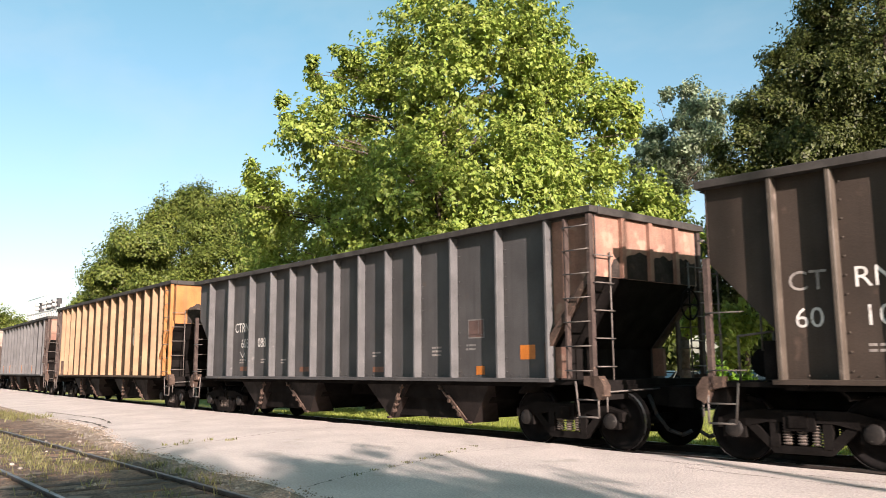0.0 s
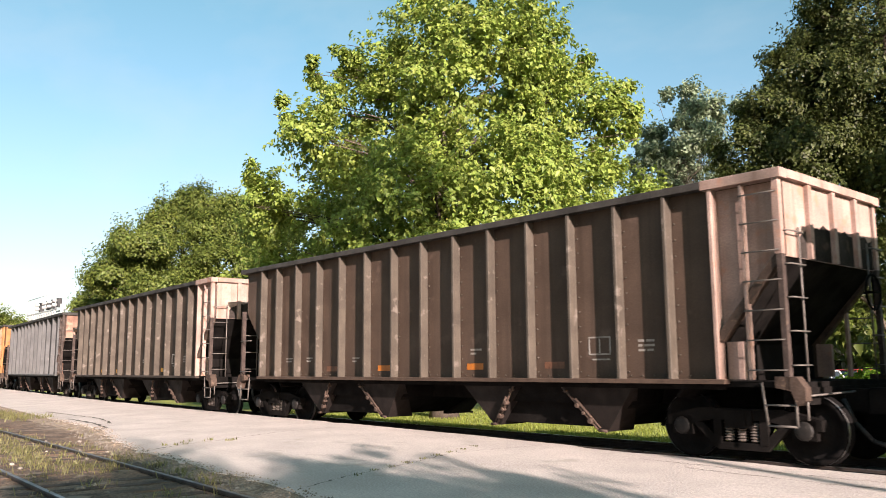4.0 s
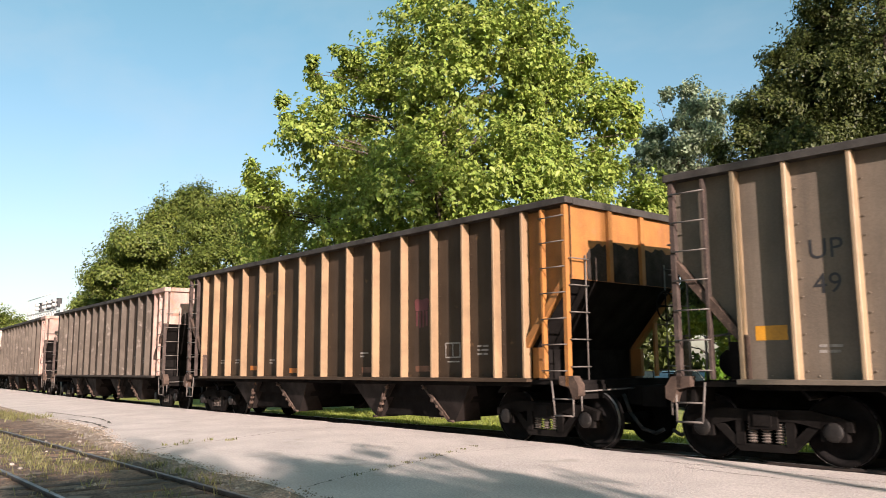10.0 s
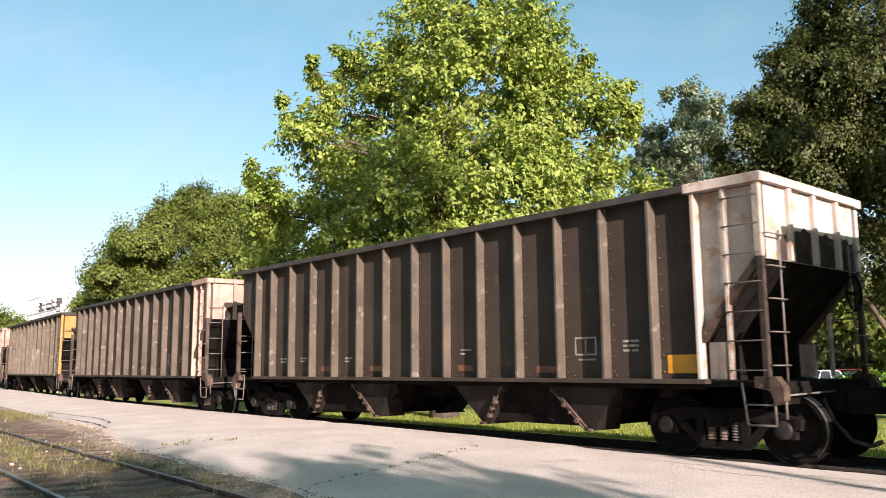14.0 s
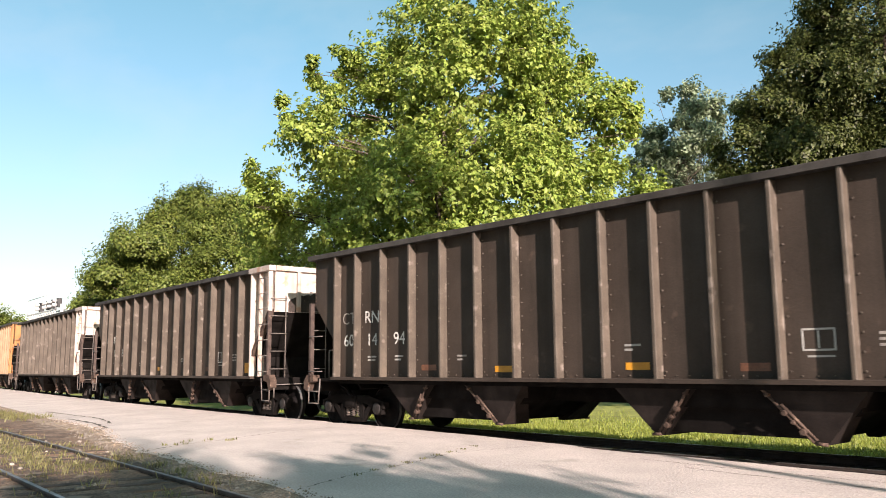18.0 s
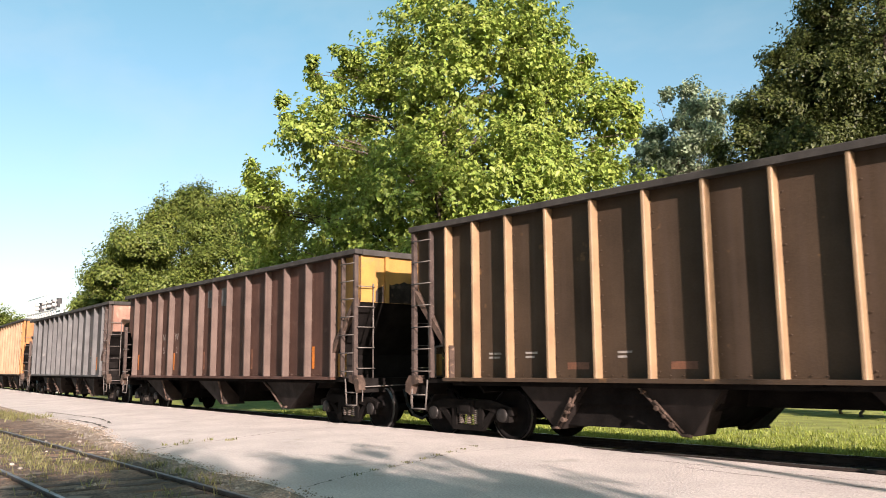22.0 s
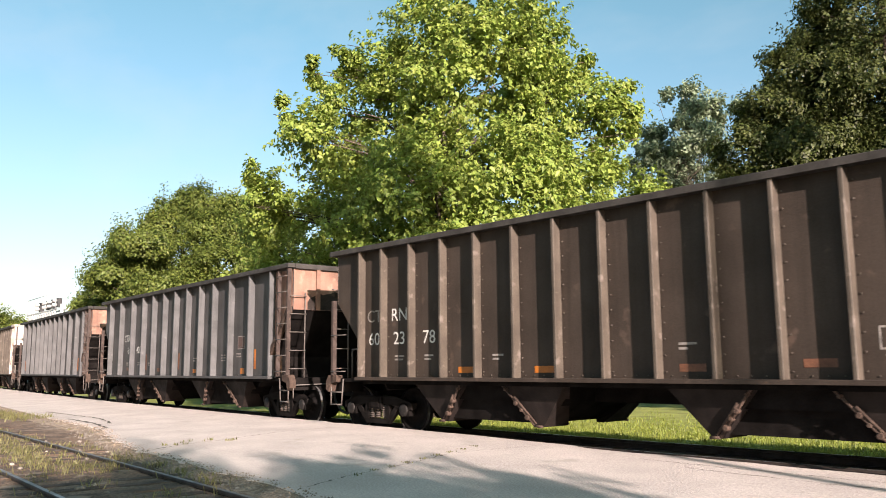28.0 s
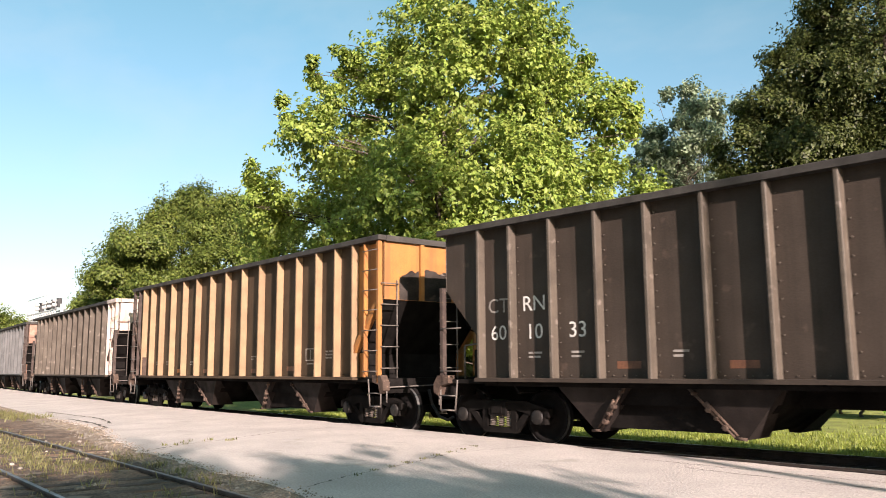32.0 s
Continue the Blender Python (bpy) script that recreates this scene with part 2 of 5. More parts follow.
# pavement between the two tracks: its far edge follows the line, with a chipped rim
rnd = random.Random(4)
edge = []
for i in range(360):
    q = track(56 - i * 0.45 if i < 270 else -65.5 - (i - 270) * 0.7, 0.6)
    chip = 0.16 * (abs(q.x + 7.4) < 0.5) + 0.12 * (abs(q.x + 30.4) < 0.8) + 0.10 * (abs(q.x + 15.2) < 0.3)
    edge.append((q.x, q.y + rnd.uniform(-0.03, 0.03) - chip))
near_pts = [(-120, 22.0), (-60, 14.2), (-34, 10.0), (-24, 8.3), (-19.2, 7.7), (-17.4, 7.2), (-15.6, 6.6), (-13.2, 6.0), (-10.5, 5.6), (-8.2, 5.35), (-7.6, 5.2), (-6.0, 5.05), (-3, 4.75), (0, 4.45), (20, 2.4), (56, -1.4)]
rim = []
for (x0, y0), (x1, y1) in zip(near_pts, near_pts[1:]):
    n = max(1, int(abs(x1 - x0) / 0.3)) if x0 > -30 and x0 < 3 else 1
    for i in range(n):
        u = i / n
        rim.append((x0 + (x1 - x0) * u, y0 + (y1 - y0) * u + rnd.uniform(-0.09, 0.09) * (n > 1)))
RIM_X, RIM_Y = [q[0] for q in rim] + [56.0], [q[1] for q in rim] + [-1.4]
EDGE_X, EDGE_Y = [q[0] for q in reversed(edge)], [q[1] for q in reversed(edge)]


def paved(x, y):
    """Height of the pavement: it climbs towards the line, and the more the farther back."""
    yn, yf = float(np.interp(x, RIM_X, RIM_Y)), float(np.interp(x, EDGE_X, EDGE_Y))
    high = float(np.interp(x, (-60.0, -47.0, -40.0, -24.0, -14.0, -9.7, -6.3, -3.0), (0.21, 0.19, 0.16, 0.12, 0.095, 0.055, 0.0, -0.03)))
    return -0.012 + (high + 0.012) * max(0.0, min(1.0, (y - yn) / (yf - yn)))


pv = Shape()
cols = sorted(x for x in {*RIM_X, *EDGE_X} if -119 < x < 54)
steps = (0.0, 0.03, 0.2, 0.4, 0.6, 0.8, 0.97, 1.0)
for x in cols:
    yn, yf = float(np.interp(x, RIM_X, RIM_Y)), float(np.interp(x, EDGE_X, EDGE_Y))
    row = [(x, yn + (yf - yn) * u) for u in steps]
    pv.v += [(x, yn, -0.6)] + [(q[0], q[1], paved(*q)) for q in row] + [(x, yf, -0.6)]
k = len(steps) + 2
for i in range(len(cols) - 1):
    for j in range(k - 1):
        pv.f.append((i * k + j, (i + 1) * k + j, (i + 1) * k + j + 1, i * k + j + 1))
        pv.s.append(False)
tagged(part("pavement", pv, M_PAVE), "pale weathered asphalt platform with cracks", "pavement", kind="structure")
# dirt round the near track
sheet("dirt_strip", [(-70, -8), (30, -12), (30, 8.0), (3, 5.2), (-6, 5.6), (-14, 6.6), (-24, 8.6), (-70, 17)], M_DIRT, "bare brown dirt round the siding track", "dirt", -0.075)
# crumbling verge from the pavement down to the dirt
vg = Shape()
for i, (x, y) in enumerate(rim):
    vg.v += [(x, y + 0.05, -0.016), (x + 0.05, y - 0.18 + rnd.uniform(-0.06, 0.06), -0.04 + rnd.uniform(-0.012, 0.012)), (x + 0.1, y - 0.5, -0.08)]
    if i:
        k = 3 * i
        vg.f += [(k - 3, k - 2, k + 1, k), (k - 2, k - 1, k + 2, k + 1)]
        vg.s += [True, True]
tagged(part("dirt_verge", vg, M_VERGE), "crumbling dirt verge along the pavement", "dirt", kind="structure")
# loose grit that blurs the edge between pavement and dirt
rnd = random.Random(21)
for name, mt, n, lo, hi, label in (("gravel", M_STONE, 2600, -0.75, 0.10, "pale loose gravel along the broken pavement edge"), ("grit", M_VERGE, 2600, -0.25, 0.22, "brown grit strewn over the pavement edge")):
    gr = Shape()
    for _ in range(n):
        i = rnd.randrange(len(rim) - 1)
        if not -27 < rim[i][0] < -2:
            continue
        u = rnd.random()
        x = rim[i][0] + (rim[i + 1][0] - rim[i][0]) * u
        o = lo + (hi - lo) * rnd.random() ** 0.7
        y = rim[i][1] + (rim[i + 1][1] - rim[i][1]) * u + o
        z = -0.012 if o > 0 else -0.012 + 0.13 * max(o, -0.5)
        q = rnd.uniform(0.008, 0.026) if name == "gravel" else rnd.uniform(0.008, 0.02)
        a = rnd.uniform(0, 6.28)
        k = len(gr.v)
        gr.v += [(x + q * math.cos(a + j * 1.5708) * (1.3 if j % 2 else 0.9), y + q * math.sin(a + j * 1.5708), z) for j in range(4)] + [(x, y, z + q * 0.9)]
        gr.f += [(k, k + 1, k + 4), (k + 1, k + 2, k + 4), (k + 2, k + 3, k + 4), (k + 3, k, k + 4)]
        gr.s += [False] * 4
    tagged(part(name, gr, mt), label, "gravel", kind="stuff")
# ground behind the camera is paved too
sheet("pavement", [(-3.0, -6), (30, -6), (30, -1.0), (-3.0, -1.6)], M_PAVE, "weathered asphalt beside the siding", "pavement", -0.02)

# ballast under the main line
b = Shape()
rows = []
for s in range(-200, 121, 4):
    cs = [track(s, o) for o in (0.35, 0.65, 2.75, 3.7)]
    rows.append([(c.x, c.y, z) for c, z in zip(cs, (-0.16, -0.145, -0.145, -0.5))])
for r in rows:
    b.v += r
for i in range(len(rows) - 1):
    for k in range(3):
        b.f.append((i * 4 + k, (i + 1) * 4 + k, (i + 1) * 4 + k + 1, i * 4 + k + 1))
        b.s.append(False)
b.f = [tuple(reversed(q)) for q in b.f]
for i, v in enumerate(b.v):
    b.v[i] = (v[0], v[1], v[2] + 0.02)
tagged(part("ballast_bed", b, M_BALLAST), "dark oily ballast bed under the main line", "ballast", kind="structure")


RAIL = [(-0.07, -0.17), (0.07, -0.17), (0.07, -0.155), (0.012, -0.13), (0.012, -0.05), (0.036, -0.035), (0.036, -0.006), (0.026, 0.0), (-0.026, 0.0), (-0.036, -0.006), (-0.036, -0.035), (-0.012, -0.05), (-0.012, -0.13), (-0.07, -0.155)]


def rail(points, name, label, shine):
    """A rail along points, with a bright running surface as a part."""
    s, t = Shape(), Shape()
    rr, tt = [], []
    for i, p in enumerate(points):
        q0, q1 = points[max(0, i - 1)], points[min(len(points) - 1, i + 1)]
        d = (Vector(q1) - Vector(q0)).normalized()
        n = Vector((-d.y, d.x, 0))
        rr.append([(p[0] + n.x * a, p[1] + n.y * a, p[2] + z) for a, z in RAIL])
        tt.append([(p[0] + n.x * a, p[1] + n.y * a, p[2] + z) for a, z in ((0.027, 0.001), (-0.027, 0.001), (-0.022, 0.004), (0.022, 0.004))])
    s.rings(rr)
    t.rings(tt)
    ob = tagged(part(name, s, M_RAIL), label, "rail", "rails", "structure")
    part("running_surface", t, shine, ob, "bright worn steel top")
    return ob


for off in (WIDE - 0.753, WIDE + 0.753):
    rail([tuple(track(s, off)) for s in range(-200, 121, 2)], "rail", "dark steel rail of the main line", M_RAILTOP)


# the siding: two rails that run slantwise to the line
def siding(x, side):
    return (x, 3.87 - 0.103 * (x + 7) + side * 0.757, -0.012)


for side in (-1, 1):
    rail([siding(x, side) for x in range(-60, 31)], "rail", "rusty steel rail of the siding", M_RAILDULL)
tie = Shape().soft(-0.115, 0.115, -1.3, 1.3, -0.2, -0.055, 0.012).mesh("tie")
rnd = random.Random(8)
for i in range(64):
    x = -34 + i * 0.56
    p, q = siding(x, 0), siding(x + 0.5, 0)
    tagged(part("tie", tie, M_TIE, at=pose(p[0], p[1], rnd.uniform(-0.015, 0.01), 0, 0, math.degrees(math.atan2(q[1] - p[1], 0.5)) + rnd.uniform(-2, 2))),
           "weathered dark wooden tie half sunk in dirt", "railroad tie", "ties of the siding")
df = Shape()
nx, ny = 320, 44
for i in range(nx + 1):
    x = -31.0 + 26.0 * i / nx
    for j in range(ny + 1):
        o = -1.75 + 3.5 * j / ny
        q = noise.noise(Vector((x * 1.1, o * 1.1, 3.0))) * 0.022 + noise.noise(Vector((x * 4.5, o * 4.5, 8.0))) * 0.012
        c_ = siding(x, 0)
        df.v.append((x, c_[1] + o, -0.066 + q - 0.03 * (j in (0, ny))))
for i in range(nx):
    for j in range(ny):
        k = i * (ny + 1) + j
        df.f.append((k, k + ny + 1, k + ny + 2, k + 1))
        df.s.append(True)
tagged(part("dirt_fill", df, M_DIRT), "uneven brown dirt that half buries the ties", "dirt", kind="structure")
main_tie = Shape().soft(-0.115, 0.115, -1.3, 1.3, -0.3, -0.15, 0.012).mesh("tie")
for i in range(90):
    s = -46 + i * 0.56
    p, q = track(s), track(s + 0.5)
    tagged(part("tie", main_tie, M_TIE, at=pose(p.x, p.y, 0.03, 0, 0, math.degrees(math.atan2(q.y - p.y, q.x - p.x)))),
           "dark oily wooden tie in the ballast", "railroad tie", "ties of the main line")


# cracks in the pavement
def crack(pts, wide, seed, label):
    r = random.Random(seed)
    pts = [(x * k, y * k) for x, y, k in [(x, y, (EYE.z - paved(x, y)) / (EYE.z + 0.012)) for x, y in pts]]
    fine_pts = []
    for (x0, y0), (x1, y1) in zip(pts, pts[1:]):
        n = max(2, int(math.hypot(x1 - x0, y1 - y0) / 0.09))
        fine_pts += [(x0 + (x1 - x0) * i / n, y0 + (y1 - y0) * i / n) for i in range(n)]
    s = Shape()
    a, c = [], []
    for i, (x, y) in enumerate(fine_pts):
        w = wide * r.uniform(0.25, 1.0)
        jx, jy = r.uniform(-0.02, 0.02), r.uniform(-0.035, 0.035)
        a.append((x + jx, y + jy - w / 2, paved(x + jx, y + jy - w / 2) + 0.005))
        c.append((x + jx, y + jy + w / 2, paved(x + jx, y + jy + w / 2) + 0.005))
    k = len(a)
    s.v = a + c
    s.f = [(i, i + 1, k + i + 1, k + i) for i in range(k - 1)]
    s.s = [False] * (k - 1)
    ob = part("pavement_crack", s, M_CRACK)
    return tagged(ob, label, "crack", kind="structure")


def blades(name, spots, material, h, w, per, spread, seed, label):
    """Grass blades round the given spots, as one mass."""
    r = random.Random(seed)
    s = Shape()
    for x, y, z in spots:
        for _ in range(per):
            px, py = x + r.gauss(0, spread), y + r.gauss(0, spread)
            a, hh, ww = r.uniform(0, 6.283), h * r.uniform(0.4, 1.2), w * r.uniform(0.6, 1.2)
            lx, ly = r.uniform(-0.5, 0.5) * hh, r.uniform(-0.5, 0.5) * hh
            k = len(s.v)
            dx, dy = math.cos(a) * ww, math.sin(a) * ww
            s.v += [(px - dx, py - dy, z), (px + dx, py + dy, z), (px + dx * 0.6 + lx * 0.4, py + dy * 0.6 + ly * 0.4, z + hh * 0.6), (px + lx, py + ly, z + hh)]
            s.f += [(k, k + 1, k + 2), (k, k + 2, k + 3)]
            s.s += [True, True]
    ob = part(name, s, material)
    return tagged(ob, label, "grass", kind="stuff")


# ---- trees ----
def tree(name, base, height, lobes, leaf, leaf_size, count, seed, label, trunk_r=0.3, lean=(0, 0), limbs=14, bough=0.8, ns=10, reach=1.0, nodes=6, rosette=6, rise=0.35, inner=0.45, ruffle=0.5, tuft=0.0, group="", single=False):
    """A tapered trunk with limbs that reach into the lobes of the crown, and clusters of single leaves.
    lobes: places and sizes from the base."""
    r = random.Random(seed)
    rg = np.random.default_rng(seed)
    # lobes come as (across, deep, up, radius, half height, share), seen from the camera's side
    ca, sa = math.cos(YAW), -math.sin(YAW)
    lobes = [(ca * u - sa * v, sa * u + ca * v, z, q, q, h, w) for u, v, z, q, h, w in lobes]
    root = thing(name, label, "tree", group, at=pose(*base))
    s = Shape()
    top = Vector((lean[0], lean[1], height * 0.8))
    n = 9
    prev, pr = Vector((0, 0, -0.15)), trunk_r * 1.35
    spine = [prev]
    for i in range(1, n + 1):
        u = i / n
        q = top * u + Vector((r.uniform(-0.1, 0.1), r.uniform(-0.1, 0.1), 0))
        rad = trunk_r * (1 - 0.85 * u)
        s.tube(prev, q, pr, rad, 10)
        prev, pr = q, rad
        spine.append(q)
    part("trunk", s, M_BARK, root)
    b = Shape()
    tips = []
    total = sum(l[6] for l in lobes)
    for l in lobes:
        c, rr = Vector(l[:3]), Vector(l[3:6])
        for _ in range(max(2, int(limbs * l[6] / total))):
            d = Vector((r.gauss(0, 1), r.gauss(0, 1), r.gauss(0, 1))).normalized()
            tip = c + Vector((d.x * rr.x, d.y * rr.y, d.z * rr.z)) * r.uniform(0.5, 0.95)
            u = max(0.18, min(0.95, (tip.z - 0.35 * (Vector((tip.x, tip.y)).length)) / (height * 0.8)))
            start = spine[max(1, min(n, int(u * n)))]
            mid = start.lerp(tip, 0.5) + Vector((0, 0, 0.12 * (tip - start).length))
            w = trunk_r * (0.34 if min(rr) >= 0.6 else 0.08) * (1.1 - u)
            b = Shape() if single else b
            b.tube(start, mid, w, w * 0.6, 6)
            b.tube(mid, tip, w * 0.6, 0.015, 5)
            for _ in range(3):
                e = mid.lerp(tip, r.uniform(0.2, 0.9))
                e2 = e + Vector((r.gauss(0, 1), r.gauss(0, 1), r.gauss(0.4, 0.7))) * 0.13 * min(rr)
                b.tube(e, e2, w * 0.25, 0.01, 4)
            if single:
                part("limb", b, M_BARK, root)
    if not single:
        part("branchwork", b, M_BARK, root)
    # boughs in the lobes' outer shells, each of sprigs, each sprig of leaf rosettes
    share = np.array([l[6] for l in lobes]) / total
    nb = max(1, count // (ns * nodes * rosette))
    P, A = [], []
    for l, sh in zip(lobes, share):
        m = max(1, int(round(nb * sh)))
        R = np.array(l[3:6])
        d = rg.normal(size=(m, 3))
        d /= np.linalg.norm(d, axis=1)[:, None]
        small = R.min() < 0.6
        rad = (0.0 if small else inner) + (1 - (0.0 if small else inner)) * rg.random(m) ** 0.5
        br = np.minimum(bough * (0.6 + 0.8 * rg.random(m)), (0.5 if small else 0.75) * R.min())
        c = np.array(l[:3]) + d * (R[None] - 0.3 * br[:, None]).clip(0.05) * rad[:, None]
        o = np.repeat(c, ns, 0) + rg.normal(size=(m * ns, 3)).clip(-1.9, 1.9) * np.repeat(br, ns)[:, None] * np.array([0.34, 0.34, 0.22])
        q = np.repeat(d, ns, 0) * 0.55 + rg.normal(size=(m * ns, 3)) * 0.62 + np.array([0, 0, rise + (1.0 if small else 0)])
        q /= np.linalg.norm(q, axis=1)[:, None]
        ln = np.repeat(br, ns) * reach * (0.5 + 1.2 * rg.random(m * ns))
        u = (np.arange(nodes) + rg.random((m * ns, nodes))) / nodes
        node = o[:, None, :] + q[:, None, :] * (ln[:, None] * u)[:, :, None] + rg.normal(size=(m * ns, nodes, 3)).clip(-1.9, 1.9) * (np.repeat(br, ns)[:, None] * (0.20 - 0.13 * u))[:, :, None]
        off = rg.normal(size=(m * ns, nodes, rosette, 3)).clip(-1.5, 1.5) * (tuft or leaf_size * 0.75)
        P.append((node[:, :, None, :] + off).reshape(-1, 3))
        A.append(np.repeat(q, nodes * rosette, 0) * 0.5 + np.repeat(d, ns * nodes * rosette, 0) * 0.5 + off.reshape(-1, 3) / (tuft or leaf_size) * 0.3)
    P, A = np.concatenate(P), np.concatenate(A)
    keep = P[:, 2] > 0.35
    P, A = P[keep], A[keep]
    n = len(P)
    nor = A * 0.8 + rg.normal(size=(n, 3)) * ruffle + np.array([0, 0, 0.35])
    nor /= np.linalg.norm(nor, axis=1)[:, None]
    u = np.cross(nor, rg.normal(size=(n, 3)))
    u /= np.linalg.norm(u, axis=1)[:, None]
    w = np.cross(nor, u)
    size = leaf_size * (0.6 + 0.8 * rg.random(n))[:, None]
    fold = nor * size * 0.22
    tipd = np.array([0, 0, -1.0]) * size * 0.25
    V = np.stack([P - u * size * 0.55, P - w * size * 0.42 + fold, P + u * size * 0.62 + tipd, P + w * size * 0.42 + fold], 1).reshape(-1, 3)
    F = (np.arange(n)[:, None, None] * 4 + np.array([[0, 1, 2], [0, 2, 3]])[None]).reshape(-1, 3)
    me = bpy.data.meshes.new("leaves")
    me.vertices.add(len(V))
    me.vertices.foreach_set("co", V.ravel())
    me.loops.add(len(F) * 3)
    me.loops.foreach_set("vertex_index", F.ravel().astype(np.int32))
    me.polygons.add(len(F))
    me.polygons.foreach_set("loop_start", np.arange(len(F), dtype=np.int32) * 3)
    me.polygons.foreach_set("loop_total", np.full(len(F), 3, dtype=np.int32))
    me.materials.append(None)
    me.update(calc_edges=True)
    part("crown", me, leaf, root)
    return root


def spot(px, py, dist):
    """The place that lies dist metres off, along a view direction given as tangents right and up of the camera's aim."""
    f = AIM
    r = Vector((math.cos(YAW), -math.sin(YAW), 0))
    u = r.cross(f)
    rr = r * math.cos(radians(ROLL)) + u * math.sin(radians(ROLL))
    uu = u * math.cos(radians(ROLL)) - r * math.sin(radians(ROLL))
    w = f + rr * px + uu * py
    return EYE + w * (dist / math.hypot(w.x, w.y))


# ---- railway cars ----
GREY = dict(body=mat("grey_paint", (0.068, 0.066, 0.066), 0.6, var=0.16, scale=1.3, streak=0.35, spots=(0.09, 0.075, 0.065), spot_at=0.66, spec=0.15),
            rib=mat("grey_rib", (0.096, 0.096, 0.098), 0.6, var=0.22, scale=2.0, streak=0.3, spots=(0.17, 0.165, 0.16), spot_at=0.66, spec=0.15),
            dark_post=True,
            end=mat("rusty_end", (0.247, 0.135, 0.098), 0.8, var=0.35, scale=1.6, streak=0.5, spots=(0.34, 0.23, 0.17), spot_at=0.57, grime=(0.12, 0.07, 0.055)))
# brown panel paint is set darker to take in the ribs' shade
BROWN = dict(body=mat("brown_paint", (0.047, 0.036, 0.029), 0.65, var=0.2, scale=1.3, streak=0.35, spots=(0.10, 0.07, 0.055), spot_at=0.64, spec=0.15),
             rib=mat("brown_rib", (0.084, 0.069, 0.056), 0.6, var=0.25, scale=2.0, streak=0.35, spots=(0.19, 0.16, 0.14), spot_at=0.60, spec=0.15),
             end=mat("white_end", (0.43, 0.37, 0.335), 0.75, var=0.3, scale=1.6, streak=0.75, spots=(0.36, 0.20, 0.13), spot_at=0.57, grime=(0.25, 0.16, 0.12)))
# orange panels: dirt, with the shade between the ribs put into the colour
ORANGE = dict(body=mat("orange_dirty_shaded", (0.051, 0.034, 0.022), 0.65, var=0.22, scale=1.2, streak=0.45, spots=(0.22, 0.12, 0.05), spot_at=0.66, grime=(0.07, 0.05, 0.04), spec=0.15),
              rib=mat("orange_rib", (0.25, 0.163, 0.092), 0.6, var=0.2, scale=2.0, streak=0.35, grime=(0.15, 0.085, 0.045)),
              end=mat("orange_end", (0.29, 0.122, 0.030), 0.65, var=0.25, scale=1.6, streak=0.65, spots=(0.33, 0.13, 0.05), spot_at=0.62, grime=(0.2, 0.08, 0.03)))
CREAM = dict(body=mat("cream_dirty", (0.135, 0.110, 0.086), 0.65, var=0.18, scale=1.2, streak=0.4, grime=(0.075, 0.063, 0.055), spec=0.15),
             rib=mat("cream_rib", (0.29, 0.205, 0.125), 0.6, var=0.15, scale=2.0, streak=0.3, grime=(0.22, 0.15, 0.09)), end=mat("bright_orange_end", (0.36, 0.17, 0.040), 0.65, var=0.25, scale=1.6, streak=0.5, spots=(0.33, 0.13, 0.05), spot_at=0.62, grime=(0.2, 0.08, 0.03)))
OLIVE = dict(name="olive", body=mat("olive_paint", (0.062, 0.055, 0.031), 0.65, var=0.2, scale=1.3, streak=0.35, spots=(0.13, 0.08, 0.05), spot_at=0.6, spec=0.15),
             rib=mat("olive_rib", (0.098, 0.080, 0.062), 0.6, var=0.25, scale=2.0, streak=0.35, spots=(0.24, 0.19, 0.15), spot_at=0.60, spec=0.15),
             end=mat("yellow_end", (0.31, 0.165, 0.038), 0.7, var=0.2, scale=1.6, streak=0.45, spots=(0.30, 0.15, 0.07), spot_at=0.6, grime=(0.2, 0.11, 0.05)))
OXIDE = dict(body=mat("oxide_paint", (0.072, 0.038, 0.029), 0.65, var=0.22, scale=1.3, streak=0.35, spots=(0.10, 0.06, 0.05), spot_at=0.62, spec=0.15),
             rib=mat("oxide_rib", (0.105, 0.075, 0.064), 0.6, var=0.2, scale=2.0, streak=0.35, spec=0.15), end=OLIVE["end"], dark_post=True)
M_CHORD = mat("dark_chord", (0.045, 0.041, 0.038), 0.7, var=0.3, scale=3.0, streak=0.3, spec=0.15)
# underframe, chute and wheel colours: grime, plus the shade under the cars
M_UNDER = mat("oily_shaded_iron", (0.0105, 0.0092, 0.0087), 0.9, var=0.4, scale=3.0, spots=(0.020, 0.015, 0.012), spot_at=0.70, spec=0.03)
M_CHUTE = mat("dusty_shaded_chute", (0.018, 0.0135, 0.012), 0.8, var=0.3, scale=3.0, streak=0.4, spec=0.15)
M_RUST = mat("rusty_casting", (0.070, 0.048, 0.038), 0.8, var=0.35, scale=5.0, spots=(0.22, 0.15, 0.11), spec=0.15)
M_CAP = mat("greasy_cap", (0.016, 0.014, 0.013), 0.6, var=0.4, scale=8.0, spots=(0.10, 0.09, 0.08), spot_at=0.64, spec=0.2)
M_SPRING = mat("spring_steel", (0.175, 0.147, 0.130), 0.55, 0.3, var=0.2, scale=6.0)
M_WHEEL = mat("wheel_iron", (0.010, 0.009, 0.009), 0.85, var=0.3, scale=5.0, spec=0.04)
M_TREAD = mat("wheel_tread", (0.30, 0.29, 0.28), 0.35, 0.8, var=0.1)
M_STEEL = mat("pale_handrail", (0.115, 0.10, 0.09), 0.6, var=0.25, scale=8.0)
M_HOSE = mat("black_hose", (0.02, 0.02, 0.02), 0.6, var=0.2)
